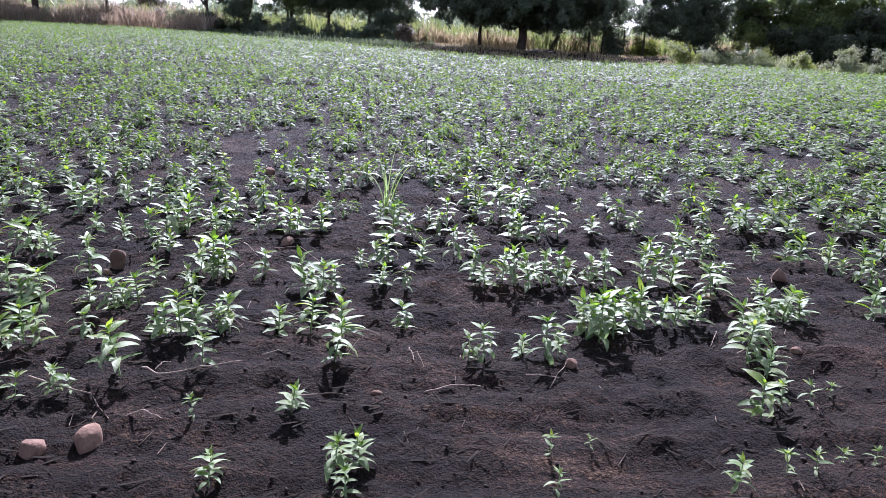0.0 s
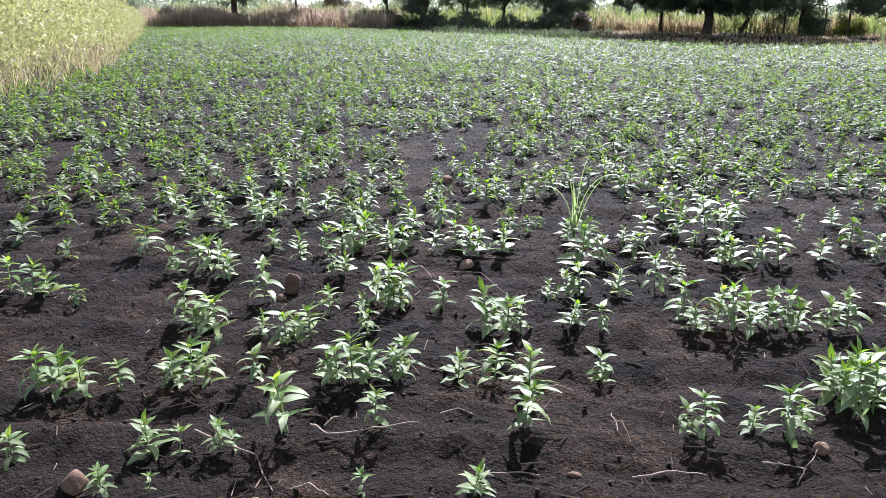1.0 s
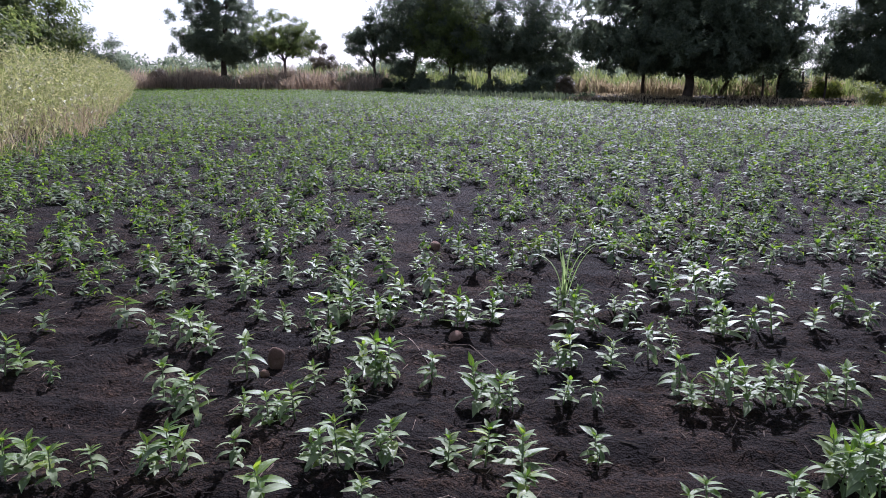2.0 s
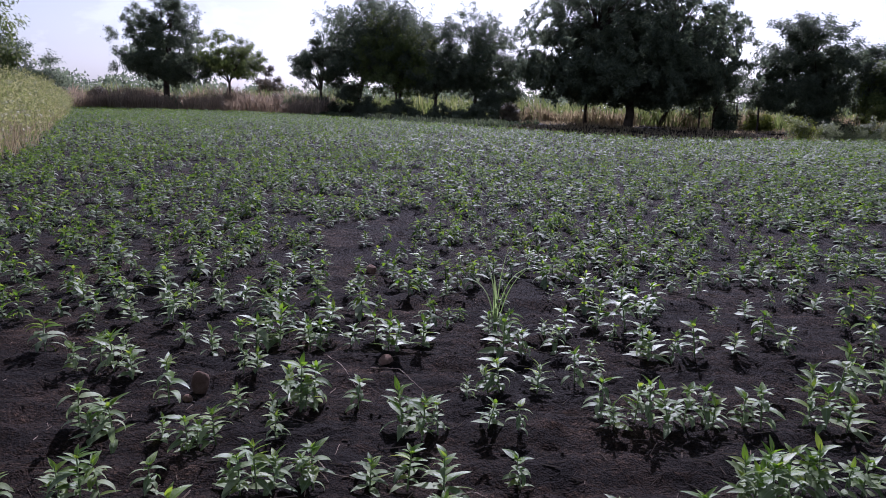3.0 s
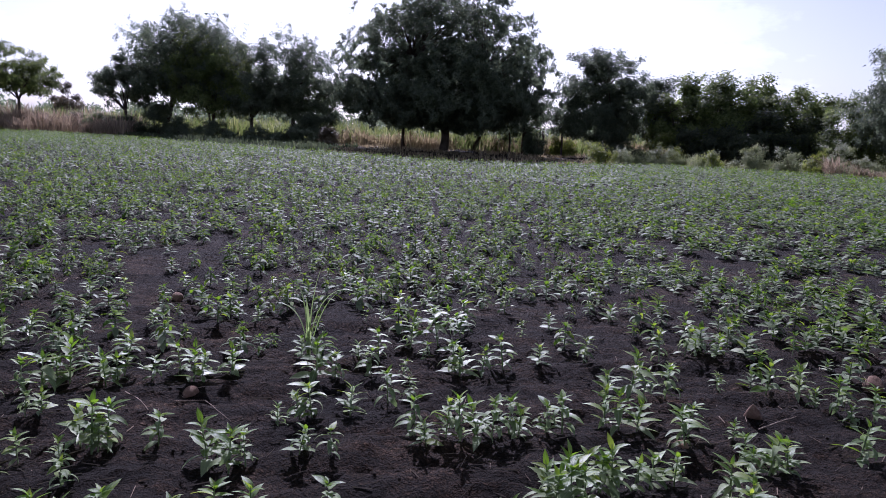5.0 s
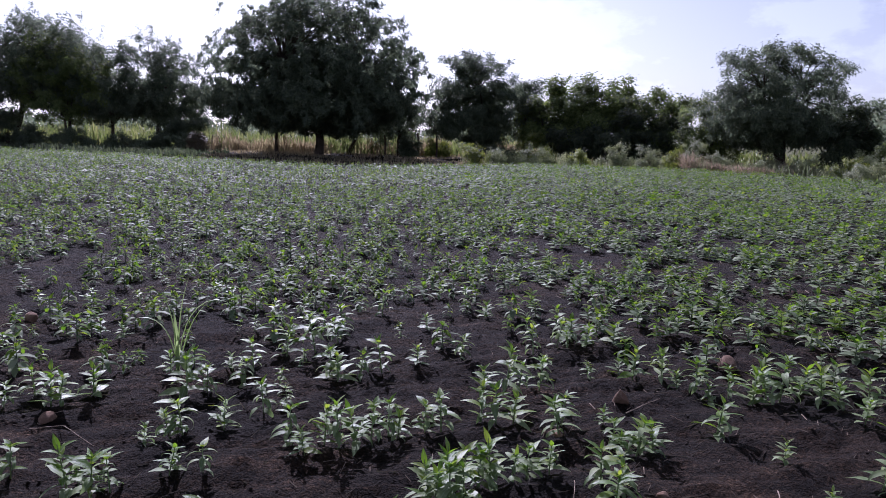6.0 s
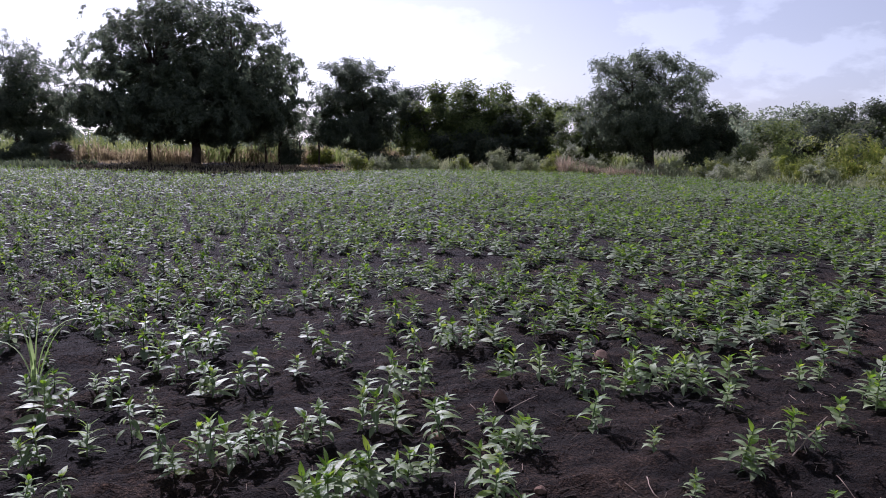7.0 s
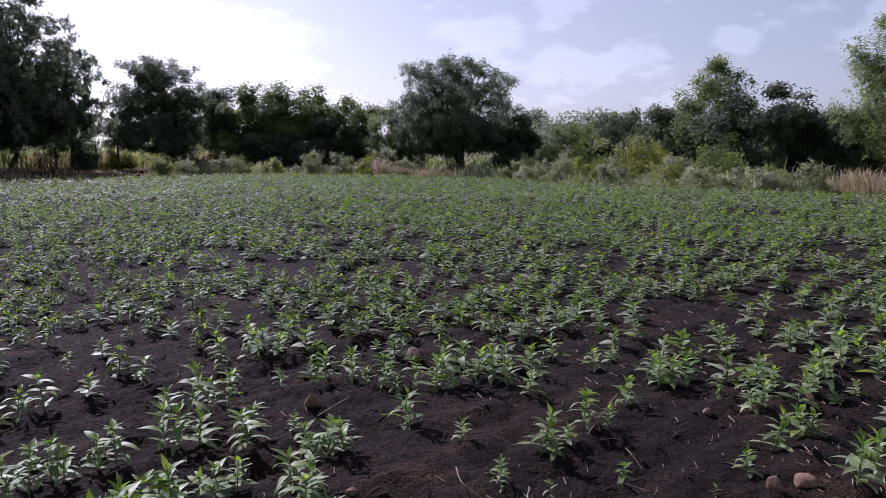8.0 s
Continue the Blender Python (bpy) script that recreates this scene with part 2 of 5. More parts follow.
FOLIAGE_LIGHT = leaf_material("light_tree_leaf", [(0.0, (0.085, 0.115, 0.040)), (0.6, (0.145, 0.18, 0.060)), (1.0, (0.22, 0.25, 0.09))], False, 0.6, 0.5, 0.2, 0.8, 0.05)
FOLIAGE_YELLOW = leaf_material("yellow_green_leaf", [(0.0, (0.12, 0.16, 0.04)), (0.6, (0.21, 0.245, 0.06)), (1.0, (0.31, 0.31, 0.09))], False, 0.55, 0.45, 0.3, 1.0)
FOLIAGE_PALE = leaf_material("grey_weed_leaf", [(0.0, (0.17, 0.20, 0.10)), (0.6, (0.28, 0.305, 0.16)), (1.0, (0.40, 0.41, 0.24))], False, 0.6, 0.3, 0.3, 1.0)
FOLIAGE_BROWN = leaf_material("rusty_leaf", [(0.0, (0.09, 0.075, 0.045)), (0.6, (0.14, 0.112, 0.07)), (1.0, (0.20, 0.16, 0.10))], False, 0.6, 0.3, 0.3, 1.0)
GRASS_DRY = leaf_material("dry_grass", [(0.0, (0.17, 0.135, 0.095)), (0.5, (0.30, 0.23, 0.165)), (1.0, (0.44, 0.36, 0.25))], False, 0.6, 0.35, 0.3, 0.8)
GRASS_TAN = leaf_material("tan_grass", [(0.0, (0.17, 0.135, 0.085)), (0.5, (0.28, 0.225, 0.14)), (1.0, (0.38, 0.33, 0.20))], False, 0.6, 0.4, 0.3, 0.8)
GRASS_GOLD = leaf_material("seeding_grass", [(0.0, (0.15, 0.18, 0.055)), (0.5, (0.27, 0.275, 0.11)), (1.0, (0.42, 0.40, 0.20))], False, 0.5, 0.4, 0.4, 0.8)
GRASS_GREEN = leaf_material("green_weeds", [(0.0, (0.10, 0.13, 0.045)), (0.5, (0.17, 0.20, 0.07)), (1.0, (0.27, 0.27, 0.12))], False, 0.5, 0.4, 0.4, 0.5)


# ---- mesh helpers ----
def mesh_of(name, verts, faces, mat, smooth=False):
    me = bpy.data.meshes.new(name)
    me.from_pydata(np.asarray(verts).tolist(), [], [list(map(int, f)) for f in faces] if not isinstance(faces, np.ndarray) else faces.tolist())
    me.materials.append(mat)
    if smooth:
        me.polygons.foreach_set("use_smooth", np.ones(len(me.polygons), dtype=bool))
    return me


def big_mesh(name, verts, faces, mat, smooth=False, second=None, fresh=None):
    """A mesh out of arrays: n x 3 corners and m x k faces of one kind. Faces marked in fresh take the second material."""
    me = bpy.data.meshes.new(name)
    verts, faces = np.asarray(verts, dtype=np.float32), np.asarray(faces, dtype=np.int32)
    count, sides = faces.shape
    me.vertices.add(len(verts))
    me.vertices.foreach_set("co", verts.ravel())
    me.loops.add(count * sides)
    me.loops.foreach_set("vertex_index", faces.ravel())
    me.polygons.add(count)
    me.polygons.foreach_set("loop_start", np.arange(count, dtype=np.int32) * sides)
    me.polygons.foreach_set("use_smooth", np.full(count, smooth))
    me.update(calc_edges=True)
    me.materials.append(mat)
    if second is not None:
        me.materials.append(second)
        me.polygons.foreach_set("material_index", np.asarray(fresh, dtype=np.int32))
    return me


def child(name, me, parent, label=""):
    ob = new(name, me)
    ob.parent = parent
    return tagged(ob, label)


def tube(points, radii, sides=6):
    """A tapered tube along points, as verts and quads, with closed ends left open."""
    pts = [Vector(p) for p in points]
    verts, faces = [], []
    for i, p in enumerate(pts):
        d = (pts[min(i + 1, len(pts) - 1)] - pts[max(i - 1, 0)]).normalized()
        a = d.orthogonal().normalized()
        b = d.cross(a)
        for k in range(sides):
            w = 2 * math.pi * k / sides
            verts.append(tuple(p + (a * math.cos(w) + b * math.sin(w)) * radii[i]))
    for i in range(len(pts) - 1):
        for k in range(sides):
            faces.append((i * sides + k, i * sides + (k + 1) % sides, (i + 1) * sides + (k + 1) % sides, (i + 1) * sides + k))
    return verts, faces


def joined(pieces):
    verts, faces = [], []
    for v, f in pieces:
        o = len(verts)
        verts += v
        faces += [tuple(i + o for i in q) for q in f]
    return verts, faces


# ---- ground ----
FURROW = Vector((0.955, 0.297))


def eased(u):
    u = min(1.0, max(0.0, u))
    return u * u * (3 - 2 * u)


def rise(x, y):
    """A low hill far off to the east of the field."""
    return 15.0 * eased((math.hypot(x, y) - 150) / 230) * eased((math.atan2(x, y) - 0.45) / 0.2) if x > 0 and y > -x else 0.0


def ground_z(x, y):
    """Height of the tilled soil: low ridges along the furrows, lumps and clods that fade far off."""
    far = math.hypot(x - 0.5, y - 4)
    fade = 1.0 / (1.0 + (far / 14.0) ** 2)
    across = -x * FURROW.y + y * FURROW.x
    along = x * FURROW.x + y * FURROW.y
    wander = noise.noise((x * 0.5, y * 0.5, 3.1)) * 0.9
    z = 0.014 * math.sin((across + 0.06 * wander) * 2 * math.pi / 0.33 + 0.5 * wander)
    z += 0.045 * noise.noise((along * 0.9, across * 2.4, 0.0))
    z += 0.021 * noise.noise((x * 6.5, y * 6.5, 8.0))
    return z * fade + rise(x, y)


def soil_z(x, y):
    """The same with the fine crumbs of the surface."""
    far = math.hypot(x - 0.5, y - 4)
    crumbs = 0.034 * abs(noise.noise((x * 7, y * 9, 4.0))) + 0.024 * abs(noise.noise((x * 15, y * 17, 1.0))) + 0.008 * noise.noise((x * 34, y * 34, 5.0)) - 0.012
    return ground_z(x, y) + crumbs / (1.0 + (far / 9.0) ** 2)


def graded(first, lo, hi, last, step):
    """Coordinates at an even step between lo and hi, widening outside."""
    mid = list(np.arange(lo, hi, step))
    up, d = [hi], step
    while up[-1] < last:
        d *= 1.09
        up.append(up[-1] + d)
    down, d = [lo], step
    while down[-1] > first:
        d *= 1.09
        down.append(down[-1] - d)
    return np.array(down[:0:-1] + mid + up)


gx, gy = graded(-2500, -3.2, 5.6, 2500, 0.037), graded(-2500, 3.8, 7.6, 2500, 0.037)
gverts = np.array([(x, y, soil_z(x, y)) for y in gy for x in gx])
nx, ny = len(gx), len(gy)
base = (np.arange(ny - 1)[:, None] * nx + np.arange(nx - 1)[None, :]).ravel()
gfaces = np.stack([base, base + 1, base + nx + 1, base + nx], axis=1)
ground = new("ground", big_mesh("ground", gverts, gfaces, SOIL, True))
tagged(ground, "dark tilled soil of a crop field with low furrows", "ground", kind="structure")

# the field's outline, going round
FIELD = [(-8, 3), (-9.6, 9), (-12, 14), (-41.5, 53.5), (-36, 56.2), (-29, 57.8), (-22, 54.8), (-11, 46.6), (-5, 42.6), (-1, 39), (1.5, 38.2), (6, 40.6), (12.5, 44.8), (18, 42.5), (21.5, 39), (23.2, 35), (23.4, 30), (25.2, 25), (27, 20.5), (27, 14), (27, 3)]


def inside(px, py, ring):
    """Which of the points lie inside the ring."""
    px, py = np.asarray(px), np.asarray(py)
    hit = np.zeros(px.shape, dtype=bool)
    for (x0, y0), (x1, y1) in zip(ring, ring[1:] + ring[:1]):
        if y0 != y1:
            cross = ((y0 > py) != (y1 > py)) & (px < (x1 - x0) * (py - y0) / (y1 - y0) + x0)
            hit ^= cross
    return hit


# ---- leaves in three degrees of detail: long axis y, face up z, bent by bend radians ----
def leaf_curve(length, width, bend, steps, fold=0.25, start=0.0, late=False):
    """Midrib points, half widths and normals of a pointed leaf that arches down along its length."""
    rows, y, z, a = [], 0.0, 0.0, start
    for i in range(steps + 1):
        u = i / steps
        half = width * 0.5 * (math.sin(math.pi * min(1.0, 0.06 + 0.94 * u) ** 0.75)) * (1.0 if 0 < i < steps else 0.12)
        rows.append((y, z, half, a))
        a -= bend / steps * (3.2 * u * u if late else 1.0)
        y += math.cos(a) * length / steps
        z += math.sin(a) * length / steps
    return rows, fold


def leaf_verts(length, width, bend, steps, fold=0.25, wave=0.0, late=False):
    rows, fold = leaf_curve(length, width, bend, steps, fold, 0.0, late)
    verts = []
    for i, (y, z, half, a) in enumerate(rows):
        ripple = wave * half * math.sin(y / length * 9.0)
        up = half * fold
        verts += [(-half, y - math.sin(a) * up, z + math.cos(a) * up + ripple), (0, y, z), (half, y - math.sin(a) * up, z + math.cos(a) * up - ripple)]
    faces = []
    for i in range(steps):
        o = i * 3
        faces += [(o, o + 1, o + 4, o + 3), (o + 1, o + 2, o + 5, o + 4)]
    return verts, faces


def leaf_strip(length, width, bend, steps):
    """A plain arched leaf for plants further off: pairs of corners and a single tip, in triangles."""
    verts, y, z, a = [], 0.0, 0.0, 0.0
    for i in range(steps):
        u = i / steps
        half = width * 0.5 * (0.25 if i == 0 else math.sin(math.pi * u ** 0.75) ** 0.7)
        verts += [(-half, y, z), (half, y, z)]
        a -= bend / steps
        y, z = y + math.cos(a) * length / steps, z + math.sin(a) * length / steps
    verts.append((0, y, z))
    faces = []
    for i in range(steps - 1):
        o = i * 2
        faces += [(o, o + 1, o + 3), (o, o + 3, o + 2)]
    o = steps * 2
    faces.append((o - 2, o - 1, o))
    return verts, faces


def bushy_leaf_plan(rng):
    """The same for the squat, leafy plants in the east of the field: a spiral of broad leaves that point up and out."""
    plan, turn = [], rng.uniform(0, 360)
    count = rng.choice((15, 17, 18))
    for i in range(count):
        u = i / (count - 1)
        long = (0.50 - 0.22 * u) * rng.uniform(0.85, 1.15)
        plan.append((0.10 + 0.72 * u, turn, 68 - 42 * u + rng.uniform(-12, 12), long, long * rng.uniform(0.33, 0.42), rng.uniform(0.5, 1.5) - 0.3 * u,
                     u > 0.82 or rng.random() < 0.12, rng.uniform(-28, 28)))
        turn += 137.5 + rng.uniform(-18, 18)
    return plan


def crop_leaf_plan(rng, young=False):
    """Where the leaves of one crop plant of height 1 sit: node height, turn, lean from upright, length, width, bend, is it young, roll.
    Opposite pairs up the stem, arching out and hanging down, under a tuft of fresh upright leaves."""
    plan = []
    nodes = 3 if young else rng.choice((6, 7, 7))
    turn = rng.uniform(0, 360)
    for i in range(nodes):
        u = i / max(1, nodes - 1)
        h = 0.14 + 0.68 * u
        size = (0.30 + 0.14 * math.sin(math.pi * (0.15 + 0.75 * u))) * rng.uniform(0.85, 1.15)
        for side in (0, 180):
            if i == 0 and rng.random() < 0.3:
                continue
            long = size * rng.uniform(0.75, 1.2)
            plan.append((h + rng.uniform(-0.05, 0.05), turn + side + rng.uniform(-32, 32), 66 - 14 * u + rng.uniform(-15, 18), long,
                         long * rng.uniform(0.25, 0.32), rng.uniform(1.2, 2.2) - 0.4 * u, u > 0.8 or rng.random() < 0.22, rng.uniform(-26, 26)))
            if rng.random() < 0.25:
                plan.append((h + rng.uniform(0.02, 0.08), turn + side + rng.uniform(-50, 50), rng.uniform(30, 65), long * rng.uniform(0.4, 0.6),
                             long * rng.uniform(0.14, 0.2), rng.uniform(0.6, 1.4), rng.random() < 0.5, rng.uniform(-40, 40)))
        turn += 90 + rng.uniform(-25, 25)
    for i in range(5):
        plan.append((0.82 + rng.uniform(0, 0.10), turn + i * 72 + rng.uniform(-30, 30), rng.uniform(12, 58), rng.uniform(0.18, 0.30), rng.uniform(0.06, 0.10), rng.uniform(0.3, 1.3), True, rng.uniform(-30, 30)))
    return plan


def leaf_pose(h, turn, lean, roll=0.0):
    """Leaf at height h on the stem, turned round it, leaning out from the upright by lean degrees."""
    return Matrix.Translation((0, 0, h)) @ Euler((0, 0, radians(turn))).to_matrix().to_4x4() @ Euler((radians(90 - lean), 0, 0)).to_matrix().to_4x4() @ Euler((0, radians(roll), 0)).to_matrix().to_4x4()


# shared leaf meshes of length 1: arched old leaves and straighter young ones
OLD_LEAVES = [mesh_of("leaf", *leaf_verts(1.0, w, b, 7, 0.22, wv), LEAF_OLD, True) for w, b, wv in ((0.27, 1.2, 0.1), (0.30, 1.6, 0.15), (0.26, 1.9, 0.12), (0.31, 1.4, 0.2), (0.27, 2.3, 0.12))]
YOUNG_LEAVES = [mesh_of("leaf", *leaf_verts(1.0, w, b, 6, 0.3, 0.1), LEAF_YOUNG, True) for w, b in ((0.32, 0.6), (0.36, 1.0), (0.28, 0.4))]
BROAD_LEAVES = [mesh_of("leaf", *leaf_verts(1.0, w, b, 7, 0.18, 0.2), mat, True) for w, b, mat in ((0.36, 0.6, LEAF_OLD), (0.40, 1.0, LEAF_OLD), (0.34, 1.4, LEAF_OLD), (0.38, 0.8, LEAF_YOUNG))]
plant_rng = random.Random(11)
PLANT_KINDS = ("tall", "tall", "tall", "tall", "tall", "tall", "tall", "tall", "broad", "broad", "broad", "broad", "small", "small", "small")
LABELS = {"tall": "upright green crop plant with drooping grey-green leaves in soil", "broad": "leafy crop plant with broad bright green leaves in soil",
          "small": "small young crop seedling with few green leaves in soil"}


def crop_plant(kind, rng):
    """One crop plant of height 1 with its stem and every leaf."""
    root = new("crop_plant")
    tagged(root, LABELS[kind], "crop plant", "crop plants in the field")
    bend = Vector((rng.uniform(-0.07, 0.07), rng.uniform(-0.07, 0.07), 0))
    pts = [Vector((0, 0, -0.12)) + bend * 0, bend * 0.2 + Vector((0, 0, 0.25)), bend * 0.6 + Vector((0, 0, 0.6)), bend + Vector((0, 0, 0.94))]
    v, f = tube(pts, (0.017, 0.015, 0.012, 0.007), 5)
    child("stem", mesh_of("stem", v, f, STEM, True), root)
    for h, turn, lean, length, width, arch, fresh, roll in bushy_leaf_plan(rng) if kind == "broad" else crop_leaf_plan(rng, kind == "small"):
        pool = YOUNG_LEAVES if fresh else BROAD_LEAVES if kind == "broad" and rng.random() < 0.85 else OLD_LEAVES
        ob = child("leaf", rng.choice(pool), root)
        s = length * (1.15 if kind == "small" else 1.0)
        ob.matrix_local = Matrix.Translation(bend * h) @ leaf_pose(h, turn, lean, roll) @ Matrix.Diagonal((s * rng.uniform(0.85, 1.1), s, s, 1))
    return root


# ---- where the plants near the path stand: x, y, height ----
PLANTS_A = [(-2.22, 4.57, 0.22), (-2.16, 4.62, 0.24), (-2.05, 4.62, 0.18), (-1.92, 4.69, 0.16), (-1.77, 4.83, 0.18), (-1.65, 4.8, 0.27), (-1.6, 4.84, 0.2), (-1.78, 4.78, 0.07), (-1.45, 4.93, 0.16), (-1.11, 4.6, 0.28), (-1.5, 4.34, 0.17), (-1.39, 4.36, 0.1), (-1.28, 4.44, 0.14), (-1.23, 4.45, 0.07), (-1.92, 4.16, 0.15), (-0.82, 4.72, 0.17), (-1.16, 5.02, 0.15), (-1.11, 5.01, 0.2), (-1.04, 5.01, 0.27), (-0.99, 5.05, 0.2), (-0.87, 5.15, 0.22), (-0.92, 5.16, 0.15), (-0.66, 5.22, 0.18), (-0.52, 5.27, 0.23), (-0.57, 5.68, 0.23), (-0.37, 5.27, 0.25), (-0.31, 4.88, 0.2), (-0.09, 5.45, 0.17), (-0.37, 4.46, 0.14), (-0.7, 4.35, 0.08)]
PLANTS_B = [(-1.47, 4.08, 0.11), (-1.33, 4.13, 0.06), (0.25, 5.05, 0.13), (0.32, 5.1, 0.19), (0.48, 5.19, 0.12), (0.59, 5.15, 0.24), (0.65, 5.23, 0.13), (0.8, 5.48, 0.23), (0.85, 5.4, 0.29), (0.92, 5.45, 0.23), (0.79, 5.57, 0.22), (-3.22, 5.37, 0.22), (-3.04, 5.34, 0.27), (-2.99, 5.41, 0.19), (-2.76, 5.36, 0.12), (-2.09, 5.34, 0.23), (-1.96, 5.26, 0.18), (-1.84, 5.26, 0.27), (-1.95, 5.31, 0.18), (-1.65, 5.31, 0.13), (-1.49, 5.27, 0.19), (-1.42, 5.37, 0.2), (-1.5, 5.35, 0.15), (-1.88, 5.72, 0.28), (-1.5, 5.72, 0.17), (-1.34, 5.76, 0.13), (-1.18, 5.46, 0.16), (-1.23, 5.83, 0.37), (-1.3, 5.88, 0.29), (-1.18, 5.88, 0.26)]
PLANTS_C = [(-1.21, 5.85, 0.2), (-1.64, 6.18, 0.16), (-1.71, 6.16, 0.13), (-0.97, 5.94, 0.19), (-0.68, 5.75, 0.27), (-0.51, 5.73, 0.19), (-0.67, 5.85, 0.14), (-0.3, 5.85, 0.17), (-0.16, 5.86, 0.16), (0.21, 6.16, 0.26), (0.27, 6.01, 0.17), (0.36, 6.13, 0.26), (0.43, 6.12, 0.28), (0.52, 6.14, 0.27), (0.59, 6.2, 0.23), (0.68, 6.29, 0.29), (0.73, 6.27, 0.2), (0.87, 6.31, 0.2), (0.96, 6.33, 0.25), (-0.49, 6.26, 0.14), (-0.33, 6.35, 0.23), (-0.39, 6.33, 0.17), (-0.14, 6.4, 0.2), (0.04, 6.62, 0.24), (0.16, 6.7, 0.15), (-0.41, 6.93, 0.38), (-0.3, 6.96, 0.21), (-0.11, 7.13, 0.2), (-1.57, 6.74, 0.3), (-1.51, 6.76, 0.21)]
PLANTS_D = [(-1.52, 6.87, 0.34), (-2.11, 6.52, 0.21), (-1.98, 6.61, 0.23), (-1.86, 6.59, 0.31), (-1.77, 6.73, 0.34), (-1.83, 6.71, 0.21), (-1.33, 6.81, 0.18), (-1.1, 6.83, 0.35), (-1.22, 6.96, 0.22), (-1.04, 6.79, 0.21), (-0.91, 6.94, 0.25), (-1.76, 7.94, 0.15), (-1.22, 8.22, 0.18), (-1.05, 8.19, 0.13), (-2.62, 5.98, 0.19), (-2.42, 6.03, 0.34), (-2.28, 5.99, 0.18), (-2.55, 6.09, 0.19), (-2.62, 6.89, 0.24), (-2.82, 6.76, 0.22), (-0.26, 8.28, 0.09), (-0.14, 8.32, 0.11), (0.44, 7.14, 0.25), (0.58, 7.18, 0.21), (0.72, 7.28, 0.25), (0.96, 7.4, 0.18), (0.39, 7.18, 0.29), (0.3, 7.76, 0.4), (0.11, 7.7, 0.28), (0.46, 7.96, 0.21)]
PLANTS_E = [(0.84, 8.84, 0.28), (1.16, 8.42, 0.17), (1.28, 7.56, 0.19), (0.92, 8.11, 0.13), (1.7, 8.77, 0.2), (1.19, 6.43, 0.26), (1.26, 6.38, 0.32), (1.35, 6.37, 0.23), (1.41, 6.8, 0.38), (1.55, 7.02, 0.2), (1.32, 6.95, 0.2), (1.62, 6.82, 0.25), (1.61, 6.34, 0.22), (0.87, 5.64, 0.31), (0.94, 5.66, 0.24), (1.02, 5.68, 0.22), (1.08, 5.69, 0.29), (1.18, 5.72, 0.19), (1.27, 5.79, 0.2), (1.37, 5.77, 0.18), (1.8, 7.6, 0.26), (2.03, 7.79, 0.26), (2.22, 7.73, 0.19), (2.11, 7.81, 0.15), (1.54, 6.17, 0.24), (1.81, 6.26, 0.12), (1.77, 5.95, 0.17), (1.84, 5.9, 0.23), (1.95, 5.94, 0.2), (1.56, 5.62, 0.24)]
PLANTS_F = [(1.59, 5.5, 0.18), (2.37, 6.11, 0.25), (2.57, 6.74, 0.22), (2.52, 6.88, 0.15), (2.28, 7, 0.28), (2.48, 7.01, 0.26), (2.76, 6.69, 0.22), (2.87, 6.61, 0.32), (3.05, 6.62, 0.4), (2.97, 6.62, 0.32), (3.22, 6.69, 0.3), (3.28, 6.56, 0.29), (3.38, 6.53, 0.18), (3.58, 6.54, 0.33), (3.94, 6.76, 0.23), (2.5, 5.72, 0.13), (2.77, 5.41, 0.32), (2.78, 5.34, 0.16), (3.17, 5.57, 0.23), (2.94, 5.42, 0.14), (3.31, 5.53, 0.13), (2.41, 5.27, 0.11), (4.15, 5.95, 0.34), (4.22, 6.08, 0.24), (2.91, 5, 0.11), (2.36, 5.18, 0.1), (2.52, 5.03, 0.08), (4.24, 5.91, 0.22), (4.8, 6.21, 0.17), (4.41, 5.96, 0.23)]
PLANTS_G = [(4.01, 6.41, 0.2), (4.26, 6.51, 0.16), (4.16, 5.51, 0.09), (5.51, 6.58, 0.18), (4.7, 5.65, 0.22), (3.88, 4.92, 0.3), (4.6, 5.45, 0.21), (4.54, 5.24, 0.31), (4.83, 5.32, 0.21), (3.46, 4.76, 0.16), (5.11, 5.42, 0.37), (5.59, 5.61, 0.36), (5.85, 5.63, 0.25), (3.68, 4.37, 0.33), (3.86, 4.39, 0.29), (3.14, 4.68, 0.06), (6.58, 6.96, 0.31), (7.14, 6.66, 0.37), (7.4, 6.39, 0.36), (5.8, 6.21, 0.22), (-0.49, 3.98, 0.14), (-0.12, 4.11, 0.16), (-0.04, 4.15, 0.13), (-0.05, 3.98, 0.12), (0.59, 4.35, 0.08), (0.73, 4.4, 0.05), (0.6, 4.1, 0.08), (1.18, 4.21, 0.12), (1.38, 4.34, 0.1), (1.48, 4.36, 0.09)]
PLANTS_H = [(1.61, 4.47, 0.07), (1.72, 4.47, 0.07), (1.51, 5.33, 0.22), (1.68, 5.64, 0.17), (1.58, 5.23, 0.21), (1.43, 4.8, 0.21), (1.54, 4.9, 0.14), (1.68, 4.98, 0.1), (1.78, 5.05, 0.07), (1.8, 6.07, 0.19), (1.91, 6.01, 0.19)]
